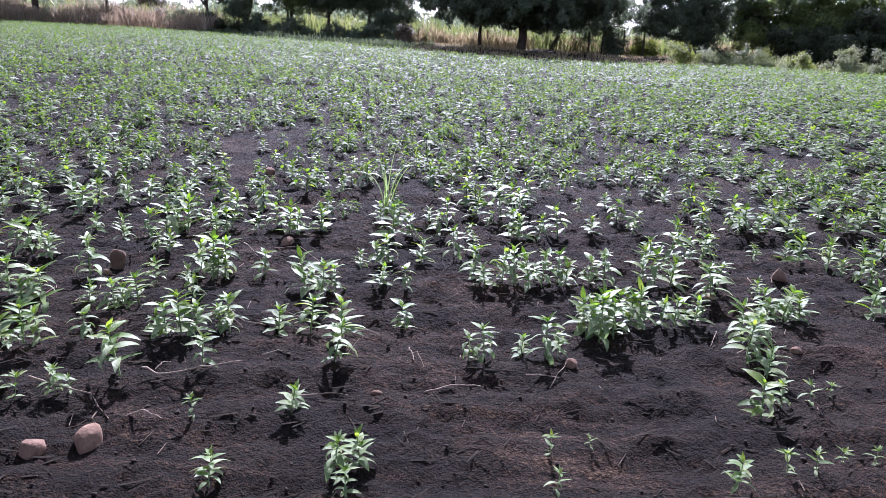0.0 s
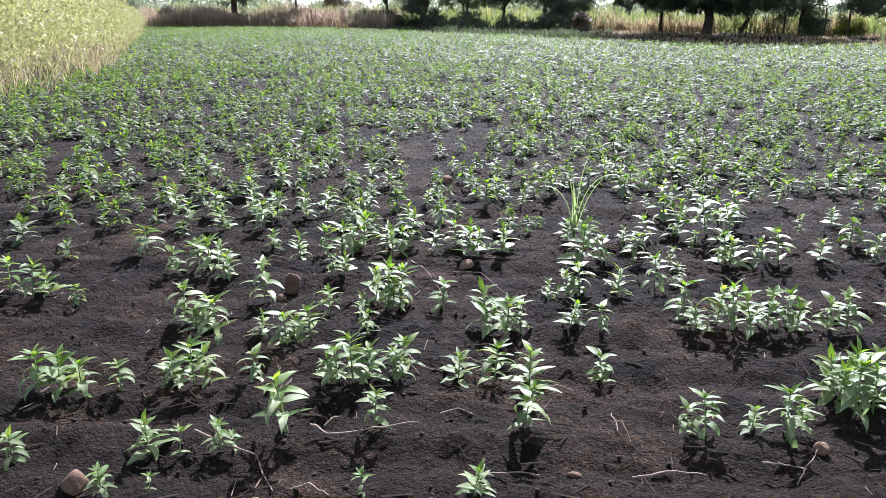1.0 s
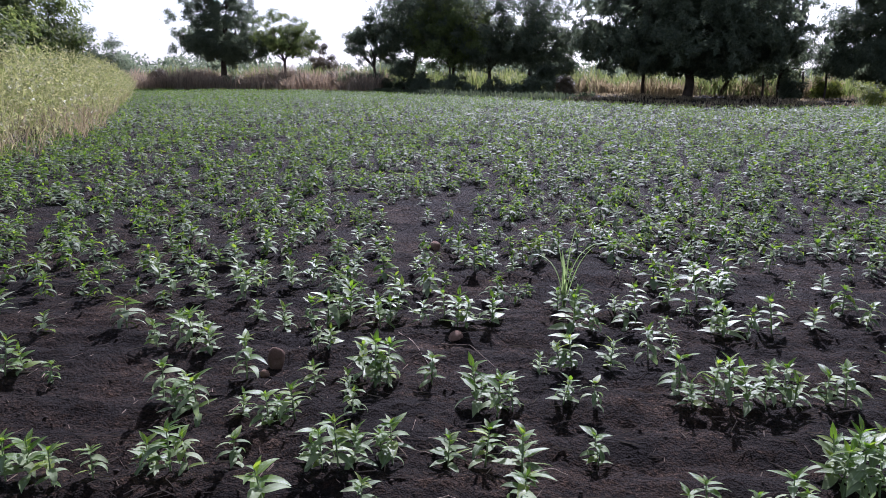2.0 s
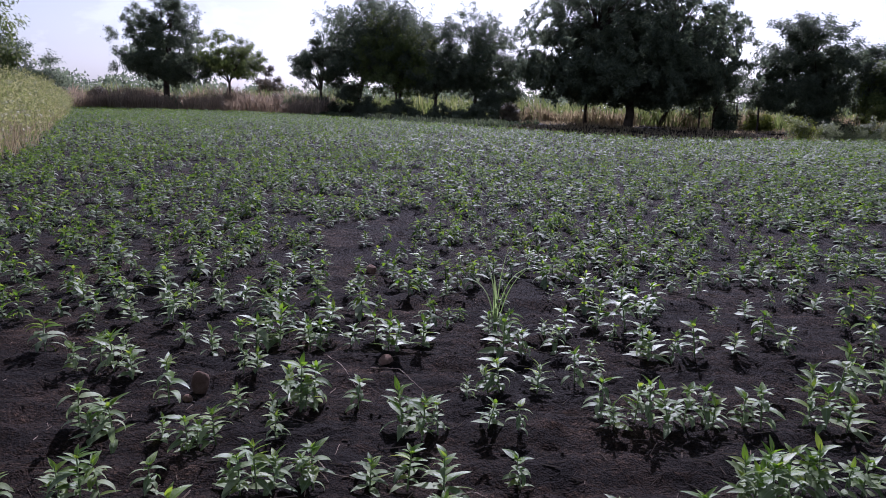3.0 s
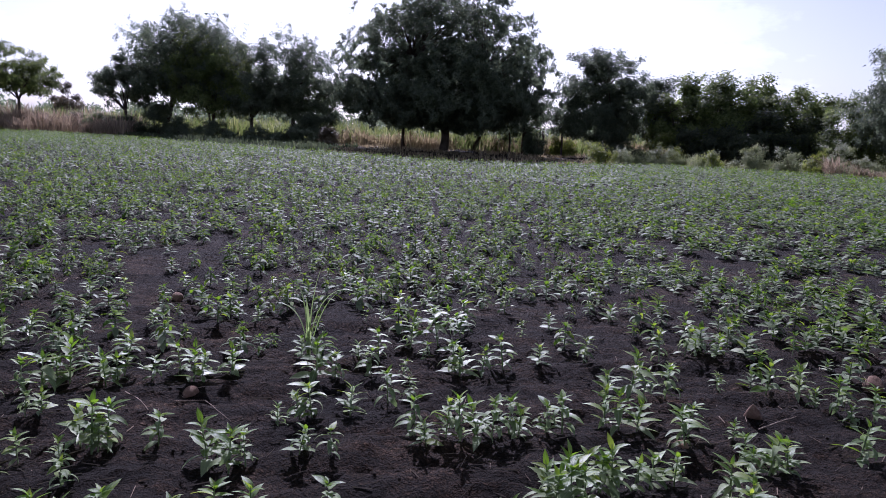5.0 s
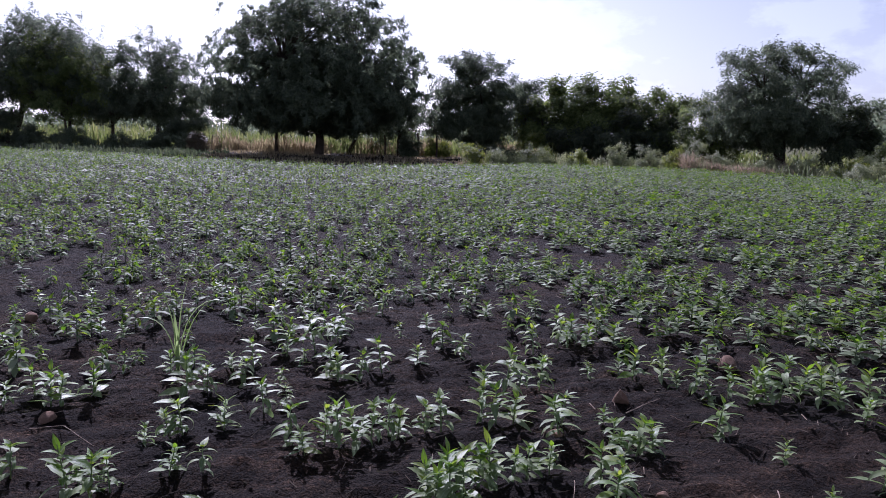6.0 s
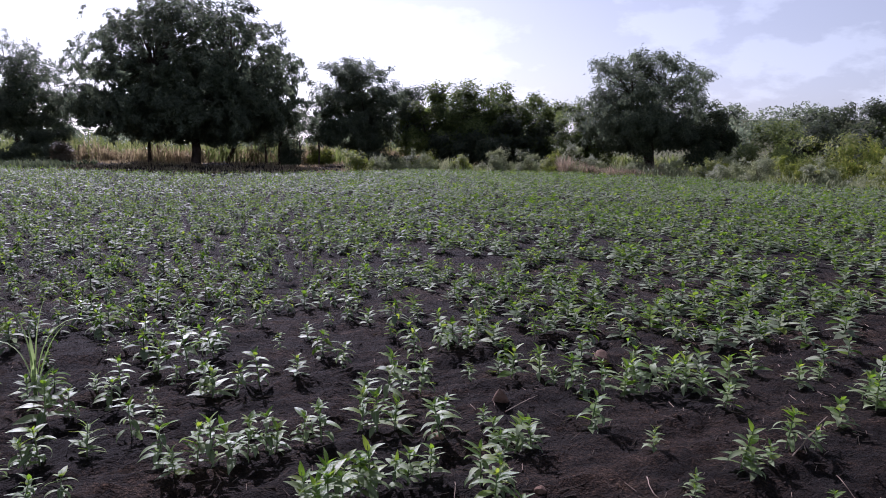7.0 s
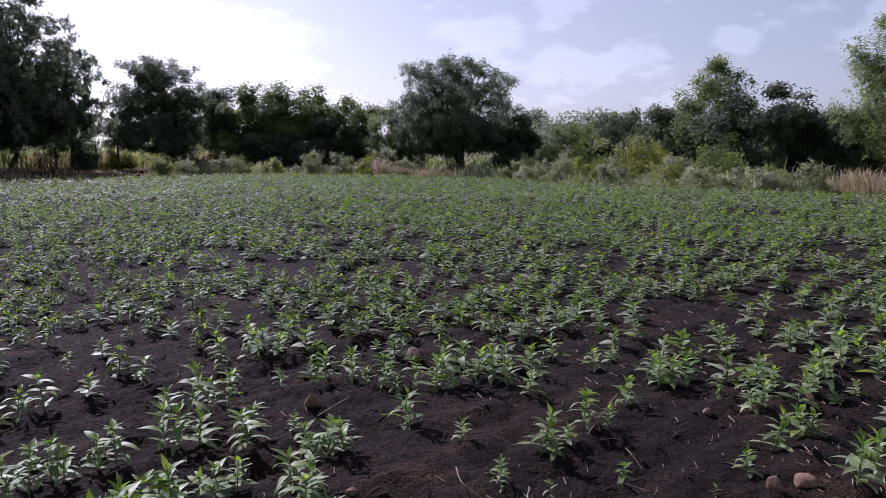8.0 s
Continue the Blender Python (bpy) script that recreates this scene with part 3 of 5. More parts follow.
PLANTS_I = [(-1.95, 9.17, 0.16), (-1.58, 9.23, 0.17), (-2.61, 8.79, 0.2), (-2.36, 8.89, 0.18), (-3.03, 8.63, 0.19), (-3.27, 8.31, 0.22), (-3.52, 8.21, 0.2), (-3.73, 9.48, 0.2), (-4.05, 8.02, 0.22), (-3.81, 8.11, 0.2), (-1.21, 9.32, 0.14), (-0.04, 8.83, 0.19), (-0.45, 9.48, 0.17), (-0.62, 9.82, 0.16), (0.17, 8.91, 0.22), (0.51, 8.46, 0.24), (1.59, 9.1, 0.22), (1.43, 9.57, 0.2), (2.13, 10.32, 0.22), (2.28, 9.88, 0.2), (2.6, 9.99, 0.2), (2.75, 9.04, 0.24), (2.21, 8.38, 0.26), (-2.91, 7.3, 0.25), (-3.11, 7.08, 0.24), (-2.66, 7.23, 0.24), (-2.48, 7.29, 0.26), (-2.41, 7.47, 0.22), (-2.11, 7.57, 0.2), (-3.47, 7.11, 0.26), (-3.14, 6.79, 0.24)]
placed = PLANTS_A + PLANTS_B + PLANTS_C + PLANTS_D + PLANTS_E + PLANTS_F + PLANTS_G + PLANTS_H + PLANTS_I

# the sown field behind: plants along the furrows, thinner in patches
field_rng = np.random.RandomState(5)
BARE = [(-2.5, 11.0, 0.6), (-3.5, 10.9, 0.3), (-4.7, 10.0, 0.3), (-1.6, 8.0, 0.25), (-0.3, 8.3, 0.3), (0.9, 8.9, 0.25), (1.4, 9.2, 0.3), (1.2, 8.4, 0.35), (2.3, 9.1, 0.4), (3.3, 13.5, 0.5), (3.3, 11.5, 0.5), (-1.0, 6.8, 0.45), (-2.3, 12.1, 0.6), (-2.2, 9.2, 0.4), (1.2, 10.2, 0.3), (3.9, 11.9, 0.4), (5.4, 10.1, 0.3), (8.0, 11.1, 0.5), (7.2, 7.6, 0.5), (8.8, 7.9, 0.5), (6.0, 7.3, 0.4), (6.8, 6.7, 0.45), (2.0, 9.5, 0.3), (11.5, 9.3, 0.6), (16.8, 14.8, 0.9), (4.8, 7.2, 0.3), (2.0, 12.4, 0.4), (5.2, 11.2, 0.3), (-2.6, 10.4, 0.45), (-1.9, 9.9, 0.4), (-6.3, 8.8, 0.4), (-6.3, 10.9, 0.4), (-8.9, 14.3, 0.6)]


def sow(ring, near, far, seed, gap=0.18):
    """Plants set along the furrows between two distances from where the path ends, uneven, with bare patches."""
    r = np.random.RandomState(seed)
    a, c = np.meshgrid(np.arange(-45, 60, gap), np.arange(-18, 75, 0.33))
    a, c = a.ravel() + r.normal(size=a.size) * gap * 0.4, c.ravel() + r.normal(size=c.size) * 0.065
    x, y = a * FURROW.x - c * FURROW.y, a * FURROW.y + c * FURROW.x
    d = np.hypot(x - 0.4, y - 2.6)
    ok = (d > near) & (d < far) & (y - 2.6 > 0.30 * (x - 0.4)) & (y - 2.6 > -0.55 * (x - 0.4))
    x, y, d = x[ok], y[ok], d[ok]
    ok = inside(x, y, ring)
    x, y, d = x[ok], y[ok], d[ok]
    p = np.empty(len(x))
    for i in range(len(x)):
        along, across = x[i] * FURROW.x + y[i] * FURROW.y, y[i] * FURROW.x - x[i] * FURROW.y
        p[i] = 0.80 + 0.95 * noise.noise((along * 0.45, across * 0.9, 2.0)) + 0.5 * noise.noise((along * 1.2, across * 2.6, 6.0))
    p = np.clip(p, 0.15, 1.0)
    for bx, by, br in BARE:
        p[(x - bx) ** 2 + (y - by) ** 2 < br * br] *= 0.12
    keep = r.uniform(0, 1, len(x)) < p
    return x[keep], y[keep], d[keep]


sx, sy, sd = sow(FIELD, 4.4, 10.0, 21, 0.14)
taken = np.array([(p[0], p[1]) for p in placed])
clear = np.array([np.min(np.hypot(taken[:, 0] - a, taken[:, 1] - b)) > 0.13 for a, b in zip(sx, sy)])
thin = field_rng.uniform(0, 1, len(sx)) < np.clip((sd - 3.7) / 3.4, 0.05, 1.0)
sx, sy, sd = sx[clear & thin], sy[clear & thin], sd[clear & thin]
order = np.argsort(sd)
sx, sy, sd = sx[order], sy[order], sd[order]
sh = field_rng.uniform(0.10, 0.23, len(sx))
extra = max(0, 275 - len(placed))
for i in range(min(extra, len(sx))):
    placed.append((float(sx[i]), float(sy[i]), float(sh[i])))
sx, sy, sh = sx[extra:], sy[extra:], sh[extra:]


# ---- foliage in bulk ----
def turned(n, r):
    """n random turns as matrices."""
    q = r.normal(size=(n, 4))
    q /= np.linalg.norm(q, axis=1)[:, None]
    w, x, y, z = q.T
    return np.stack([np.stack([1 - 2 * (y * y + z * z), 2 * (x * y - z * w), 2 * (x * z + y * w)], 1),
                     np.stack([2 * (x * y + z * w), 1 - 2 * (x * x + z * z), 2 * (y * z - x * w)], 1),
                     np.stack([2 * (x * z - y * w), 2 * (y * z + x * w), 1 - 2 * (x * x + y * y)], 1)], 1)


def stamp(shape, faces, mats, places):
    """Copies of one small shape, each with its own 3 x 3 matrix and place, in one pair of arrays."""
    shape, faces = np.asarray(shape), np.asarray(faces)
    v = np.einsum("nij,kj->nki", mats, shape) + places[:, None, :]
    f = faces[None, :, :] + (np.arange(len(places)) * len(shape))[:, None, None]
    return v.reshape(-1, 3), f.reshape(-1, faces.shape[1])


def crop_rows(name, label, xs, ys, hs, steps, variants, seed, fewer=1.0, grow=1.0, folded=False):
    """Many crop plants joined into one mesh: leaves with the given number of steps along them, and stems."""
    r = random.Random(seed)
    kinds = []
    for _ in range(variants):
        allv, allf, young = [], [], []
        for h, turn, lean, length, width, arch, fresh, roll in bushy_leaf_plan(r) if len(kinds) % 2 else crop_leaf_plan(r):
            if r.random() > fewer:
                continue
            fresh = (fresh and (steps > 2 or r.random() < 0.5)) or len(kinds) < variants // 7 and r.random() < 0.7
            if folded:
                v, f = leaf_verts(length * grow, width * grow, arch, steps, 0.22)
                f = [t for a, b, c, d in f for t in ((a, b, c), (a, c, d))]
            else:
                v, f = leaf_strip(length * grow, width * grow, arch, steps)
            m = leaf_pose(h, turn, lean, roll)
            o = len(allv)
            allv += [tuple(m @ Vector(p)) for p in v]
            allf += [tuple(i + o for i in t) for t in f]
            young += [fresh] * len(f)
        if steps > 2:
            v, f = tube([(0, 0, -0.1), (0, 0, 0.9)], (0.022, 0.012), 3)
            f = [t for a, b, c, d in f for t in ((a, b, c), (a, c, d))]
            o = len(allv)
            allv += v
            allf += [tuple(i + o for i in t) for t in f]
            young += [False] * len(f)
        kinds.append((np.array(allv), np.array(allf), np.array(young)))
    rr = np.random.RandomState(seed)
    pick = rr.randint(0, variants // 2, len(xs)) * 2 + (rr.uniform(0, 1, len(xs)) < np.clip((xs - 1.0) / 4.0, 0.15, 0.95))
    vs, fs, ms, o = [], [], [], 0
    for k, (v, f, young) in enumerate(kinds):
        sel = pick == k
        n = int(sel.sum())
        if not n:
            continue
        a, s = rr.uniform(0, 2 * np.pi, n), hs[sel]
        mats = np.zeros((n, 3, 3))
        mats[:, 0, 0], mats[:, 0, 1], mats[:, 1, 0], mats[:, 1, 1], mats[:, 2, 2] = np.cos(a) * s, -np.sin(a) * s, np.sin(a) * s, np.cos(a) * s, s * 0.9
        squat = 1.0 + 0.15 * np.clip((xs[sel] - 2.5) / 3.0, 0, 1)
        mats[:, :2, :2] *= (rr.uniform(1.05, 1.5, n) * squat)[:, None, None]
        mats[:, 2, 0] = rr.uniform(-0.15, 0.15, n) * s
        places = np.stack([xs[sel], ys[sel], np.array([ground_z(p, q) for p, q in zip(xs[sel], ys[sel])])], 1)
        av, af = stamp(v, f, mats, places)
        vs.append(av)
        fs.append(af + o)
        ms.append(np.tile(young, n))
        o += len(av)
    ob = new(name, big_mesh(name, np.concatenate(vs), np.concatenate(fs), CROP, True, CROP_YOUNG, np.concatenate(ms)))
    return tagged(ob, label, "crop", kind="stuff")


crop_rows("crop_rows", "dense young green crop plants standing in dark soil", sx, sy, sh, 4, 14, 31, grow=1.12, folded=True)
mx, my, md = sow(FIELD, 10.0, 21.0, 23)
crop_rows("middle_crop_rows", "green crop plants in rows across the dark field", mx, my, field_rng.uniform(0.13, 0.25, len(mx)), 3, 14, 33, 0.9, 1.18)
fx, fy, fd = sow(FIELD, 21.0, 90.0, 22, 0.2)
crop_rows("far_crop_rows", "far green crop plants covering the field", fx, fy, field_rng.uniform(0.16, 0.29, len(fx)), 2, 14, 32, 0.52, 1.4)


# ---- trees ----
DIAMOND = [(-0.55, 0.15, 0), (0.55, 0.1, 0.05), (0, 1.15, -0.05)]
DIAMOND_FACES = [(0, 1, 2)]


def leaf_cloud(places, length, width, r, droop=0.0, face=None):
    """Small folded leaves at the places, turned at random, or with their upper sides more or less towards face and their tips hanging."""
    n = len(places)
    mats = turned(n, r)
    if face is not None:
        zv = face + r.normal(size=(n, 3)) * 0.42
        zv /= np.linalg.norm(zv, axis=1)[:, None] + 1e-9
        yv = r.normal(size=(n, 3))
        yv[:, 2] -= droop * 2.0
        xv = np.cross(yv, zv)
        xv /= np.linalg.norm(xv, axis=1)[:, None] + 1e-9
        mats = np.stack([xv, np.cross(zv, xv), zv], 2)
    s = r.uniform(0.7, 1.3, n)
    mats = mats * (np.array([width, length, length])[None, None, :] * s[:, None, None])
    return stamp(DIAMOND, DIAMOND_FACES, mats, np.asarray(places))


def crown_tips(cx, cy, low, top, radius, count, r, flat=1.0, lumps=0.3, seed=0, belly=0.36):
    """Twig ends gathered on boughs through a lumpy dome, thicker near its skin, with gaps between the boughs."""
    boughs = max(18, int(count / 4.2))
    u = r.normal(size=(boughs, 3))
    u /= np.linalg.norm(u, axis=1)[:, None]
    u /= (np.sum(np.abs(u) ** 2.6, axis=1) ** (1 / 2.6))[:, None]
    mid = low + (top - low) * belly
    lump = np.array([noise.noise((a * 1.9 + seed, b * 1.9, c * 1.9)) + 0.5 * noise.noise((a * 4.3, b * 4.3 + seed, c * 4.3)) for a, b, c in u])
    reach = np.minimum(1.0 + lumps * lump, 1.02) * r.uniform(0, 1, boughs) ** 0.36 * 0.95
    up = np.where(u[:, 2] > 0, (top - mid) * 1.05, mid - low)
    core = np.stack([cx + u[:, 0] * radius * reach, cy + u[:, 1] * radius * flat * reach, mid + u[:, 2] * up * reach], 1)
    own = r.randint(0, boughs, count)
    size = radius * r.uniform(0.10, 0.19, boughs)
    off = np.clip(r.normal(size=(count, 3)), -1.2, 1.2) * size[own][:, None] * np.array([1.0, 1.0, 0.55])
    return core[own] + off, core


def limbs(x, y, z0, fork, trunk_r, boughs, r, lean=(0, 0), stems=1):
    """Trunk and limbs, as tapered tubes: the trunk to its fork, a few main limbs, and a branch from them to every bough."""
    pieces, knots = [], []
    for s in range(stems):
        ox, oy = (r.uniform(-0.5, 0.5), r.uniform(-0.3, 0.3)) if stems > 1 else (0, 0)
        foot = Vector((x + ox * 0.5, y + oy * 0.5, z0 - 0.3))
        head = Vector((x + lean[0] + ox, y + lean[1] + oy, fork * r.uniform(0.9, 1.1)))
        knee = foot.lerp(head, 0.5) + Vector((r.uniform(-0.1, 0.1), r.uniform(-0.1, 0.1), 0)) * fork * 0.5
        tr = trunk_r / math.sqrt(stems)
        pieces.append(tube([foot, foot + Vector((0, 0, 0.45)), knee, head], (tr * 1.5, tr * 1.05, tr * 0.9, tr * 0.8), 8))
        high = [i for i in range(len(boughs)) if boughs[i][2] > fork * 1.15] or list(range(len(boughs)))
        for i in r.choice(high, min(len(high), 8 if stems == 1 else 4), replace=False):
            end = head.lerp(Vector(boughs[i]), 0.72)
            bow = head.lerp(end, 0.5) + Vector((r.uniform(-0.25, 0.25), r.uniform(-0.25, 0.25), r.uniform(0.0, 0.4)))
            pieces.append(tube([head - Vector((0, 0, 0.15)), bow, end], (tr * 0.5, tr * 0.34, tr * 0.16), 6))
            knots += [bow, end]
    for i in range(len(boughs)):
        end = Vector(boughs[i])
        near = min(knots, key=lambda q: (q - end).length)
        mid = near.lerp(end, 0.55) + Vector((r.uniform(-0.1, 0.1), r.uniform(-0.1, 0.1), 0.1))
        pieces.append(tube([near, mid, end], (trunk_r * 0.14, trunk_r * 0.09, trunk_r * 0.02), 4))
    return joined(pieces)


def tree(name, label, x, y, low, top, radius, trunk_r, mat, leaf=(0.22, 0.09), twigs=420, per=34, puff=0.5, fork=None, stems=1,
         crown_at=None, spray=False, flat=0.9, lumps=0.3, seed=1, category="tree", belly=0.36):
    """A tree with a trunk and limbs, and a crown of many small leaves in clumps round its twig ends."""
    r = np.random.RandomState(seed)
    cx, cy = crown_at or (x, y)
    leaf, per = (leaf[0] * 0.72, leaf[1] * 0.76), int(per * 1.8)
    tips, boughs = crown_tips(cx, cy, low, top, radius, twigs, r, flat, lumps, seed * 3.7, belly)
    root = new(name)
    root.location = (x, y, 0)
    tagged(root, label, category)
    v, f = limbs(x, y, 0.0, fork or low + (top - low) * 0.25, trunk_r, boughs, r, ((cx - x) * 0.4, (cy - y) * 0.4), stems)
    wood = child("trunk", mesh_of("trunk", v, f, BARK, True), root)
    wood.matrix_parent_inverse = Matrix.Translation((-x, -y, 0))
    hub = np.array([cx, cy, low + (top - low) * 0.25])
    out = tips - hub
    out /= np.linalg.norm(out, axis=1)[:, None] + 1e-9
    pick = np.repeat(np.arange(len(tips)), per)
    if spray:
        along = r.uniform(-0.7, 0.6, len(pick))[:, None] * puff * 1.2
        side = np.repeat(r.normal(size=(len(tips), 3)) * 0.8, per, axis=0)
        lead = out[pick] + side
        lead[:, 2] += 0.25
        lead /= np.linalg.norm(lead, axis=1)[:, None]
        places = tips[pick] + lead * along + r.normal(size=(len(pick), 3)) * puff * 0.16
        lv, lf = leaf_cloud(places, leaf[0], leaf[1], r, 0.1, out[pick] + np.array([0, 0, 0.35]))
    else:
        places = tips[pick] + r.normal(size=(len(pick), 3)) * puff * np.array([0.40, 0.40, 0.34])
        lv, lf = leaf_cloud(places, leaf[0], leaf[1], r, 0.35, out[pick] + np.array([0, 0, 0.3]))
    lv[:, 2] = np.maximum(lv[:, 2], 0.02)
    crown = child("crown", big_mesh("crown", lv, lf, mat), root)
    crown.matrix_parent_inverse = Matrix.Translation((-x, -y, 0))
    return root


tree("tree", "huge dark spreading tree with fine feathery foliage behind the field", 0.0, 55.1, 1.9, 10.4, 7.0, 0.30, FOLIAGE, (0.29, 0.135), 3000, 38, 0.46, 2.4, spray=True, crown_at=(-0.1, 55.1), lumps=0.08, seed=3, belly=0.24)
tree("tree", "small dark tree behind the huge one", 2.3, 63.0, 1.4, 5.4, 3.6, 0.18, FOLIAGE, (0.24, 0.10), 200, 34, 0.5, 1.8, crown_at=(3.6, 63.0), seed=4)
tree("tree", "small dark tree beside the huge one", -3.2, 62.0, 1.6, 4.8, 2.2, 0.13, FOLIAGE, (0.24, 0.10), 120, 34, 0.45, 1.8, seed=44)
tree("tree", "small tree with low crown beyond the field edge", 5.9, 60.0, 1.0, 5.2, 2.6, 0.15, FOLIAGE, (0.24, 0.10), 150, 34, 0.45, 1.6, seed=45)
tree("tree", "round dark tree with dense broad foliage by the field", 11.4, 56.5, 0.9, 7.4, 3.1, 0.18, FOLIAGE, (0.24, 0.11), 700, 52, 0.42, 1.9, crown_at=(10.9, 56.5), stems=2, lumps=0.08, seed=105)
tree("tree", "slim leafy tree beside the round dark one", 14.9, 57.8, 1.2, 6.7, 1.9, 0.12, FOLIAGE, (0.26, 0.13), 170, 34, 0.5, 2.0, seed=6)
tree("tree", "round tree with drooping outer leaves by the grass bank", -40.1, 64.0, 2.3, 9.9, 4.3, 0.30, FOLIAGE, (0.24, 0.11), 760, 56, 0.42, 2.9, lumps=0.22, seed=7, belly=0.3)
tree("tree", "small tree with open crown and bent trunk in grass", -34.8, 65.5, 2.8, 6.9, 3.0, 0.13, FOLIAGE_LIGHT, (0.22, 0.09), 280, 50, 0.36, 2.5, crown_at=(-34.7, 65.5), lumps=0.2, seed=8)
tree("shrub", "low dark bush at the far grass bank", -51.6, 63.5, 0.6, 4.0, 1.8, 0.10, FOLIAGE, (0.28, 0.12), 90, 34, 0.5, 1.0, seed=9, category="shrub")
tree("shrub", "distant bush with rusty orange tips", -48.6, 101.0, 1.0, 5.6, 2.2, 0.12, FOLIAGE_BROWN, (0.35, 0.15), 90, 30, 0.5, 1.5, seed=10, category="shrub")
tree("tree", "small dark spreading tree in the tree group", -26.0, 65.3, 2.4, 6.0, 2.6, 0.14, FOLIAGE, (0.24, 0.10), 220, 50, 0.4, 2.0, seed=11)
tree("tree", "tall flat-topped tree with layered feathery branches", -24.1, 68.2, 3.0, 10.6, 5.8, 0.26, FOLIAGE, (0.28, 0.11), 1100, 40, 0.75, 3.2, crown_at=(-21.8, 68.8), spray=True, lumps=0.3, seed=12)
tree("tree", "greenish leafy tree in the middle of the group", -19.2, 66.0, 2.0, 8.3, 4.2, 0.18, FOLIAGE_LIGHT, (0.24, 0.10), 520, 50, 0.42, 2.3, stems=3, seed=13)
tree("tree", "open dark tree with thin twigs in the group", -12.7, 66.3, 1.9, 8.9, 3.9, 0.19, FOLIAGE, (0.25, 0.10), 760, 40, 0.6, 2.8, crown_at=(-12.3, 66.3), spray=True, lumps=0.35, seed=14)
tree("tree", "low dark tree closing the group", -15.8, 65.5, 1.8, 7.8, 3.3, 0.15, FOLIAGE, (0.26, 0.11), 380, 38, 0.5, 1.9, seed=15)
tree("shrub", "dense dark bush under the tree group", -10.3, 63.5, 0.1, 3.4, 1.9, 0.08, FOLIAGE, (0.26, 0.11), 140, 36, 0.45, 0.8, stems=3, seed=16, category="shrub")
tree("shrub", "dark bush below the flat-topped tree", -22.9, 64.5, 0.1, 3.0, 1.6, 0.08, FOLIAGE, (0.26, 0.11), 90, 36, 0.45, 0.8, stems=3, seed=17, category="shrub")
tree("tree", "broad-leaved tree with large tufted leaves", 16.4, 56.3, 0.6, 5.6, 2.4, 0.13, FOLIAGE_LIGHT, (0.27, 0.15), 340, 36, 0.5, 1.5, seed=18)
tree("tree", "broad-leaved tree with tall shoots above its crown", 19.7, 55.2, 0.6, 6.1, 3.1, 0.16, FOLIAGE_LIGHT, (0.27, 0.15), 520, 36, 0.55, 1.6, lumps=0.4, seed=19)
tree("tree", "broad-leaved tree with uneven crown", 23.3, 53.7, 0.6, 5.3, 2.7, 0.13, FOLIAGE_LIGHT, (0.27, 0.15), 400, 36, 0.5, 1.5, lumps=0.4, seed=20)
tree("shrub", "wide dark bush in front of the broad-leaved trees", 21.4, 52.0, 0.0, 3.5, 3.6, 0.08, FOLIAGE_SHADED, (0.28, 0.13), 260, 36, 0.5, 0.9, stems=4, flat=0.5, seed=21, category="shrub")
tree("shrub", "dark bush beside the broad-leaved trees", 17.4, 53.4, 0.0, 2.9, 2.2, 0.08, FOLIAGE_SHADED, (0.28, 0.13), 130, 36, 0.5, 0.9, stems=3, flat=0.6, seed=22, category="shrub")
tree("tree", "large round tree with dark lower and lit upper leaves", 27.3, 44.8, 1.3, 7.7, 4.1, 0.24, FOLIAGE, (0.23, 0.10), 900, 48, 0.42, 2.1, crown_at=(26.8, 45.1), stems=2, lumps=0.12, seed=23, belly=0.3)
tree("shrub", "light green leafy bush between the dark trees", 24.6, 48.6, 0.0, 4.3, 2.2, 0.09, FOLIAGE_LIGHT, (0.24, 0.12), 300, 36, 0.45, 1.0, stems=3, seed=55, category="shrub")
tree("shrub", "dark bushy tree joined to the large round one", 29.9, 41.9, 0.3, 4.4, 2.0, 0.11, FOLIAGE_SHADED, (0.27, 0.12), 190, 36, 0.5, 1.2, stems=2, seed=24, category="shrub")
tree("tree", "bushy tree with knobbly tops", 41.7, 46.2, 0.5, 5.5, 2.4, 0.13, FOLIAGE_SHADED, (0.30, 0.14), 150, 32, 0.5, 1.5, lumps=0.4, seed=25)
tree("tree", "thin-crowned tree with bare twigs and light leaves", 36.1, 31.9, 0.8, 6.7, 2.6, 0.13, FOLIAGE_LIGHT, (0.24, 0.11), 420, 32, 0.5, 1.7, lumps=0.45, stems=2, seed=26)
tree("tree", "leafy green tree beside a thin-crowned one", 37.3, 28.4, 0.5, 5.3, 2.2, 0.12, FOLIAGE_SHADED, (0.26, 0.12), 330, 36, 0.5, 1.4, lumps=0.4, seed=27)
tree("shrub", "tall green bush behind the weeds", 40.0, 28.2, 0.2, 4.4, 1.7, 0.09, FOLIAGE_SHADED, (0.26, 0.12), 110, 34, 0.5, 1.1, stems=2, seed=28, category="shrub")
tree("shrub", "dark bush between the thin trees", 35.2, 29.0, 0.0, 4.3, 3.2, 0.09, FOLIAGE_SHADED, (0.24, 0.11), 420, 36, 0.5, 1.0, stems=3, seed=52, category="shrub")
tree("shrub", "dark bush in the shade of a thin-crowned tree", 35.6, 34.6, 0.0, 4.2, 2.6, 0.09, FOLIAGE_SHADED, (0.24, 0.11), 330, 36, 0.5, 1.0, stems=3, seed=53, category="shrub")
tree("shrub", "dark bush by the feathery thorn tree", 38.6, 25.4, 0.0, 3.6, 2.6, 0.09, FOLIAGE_SHADED, (0.24, 0.11), 300, 36, 0.5, 1.0, stems=3, seed=54, category="shrub")
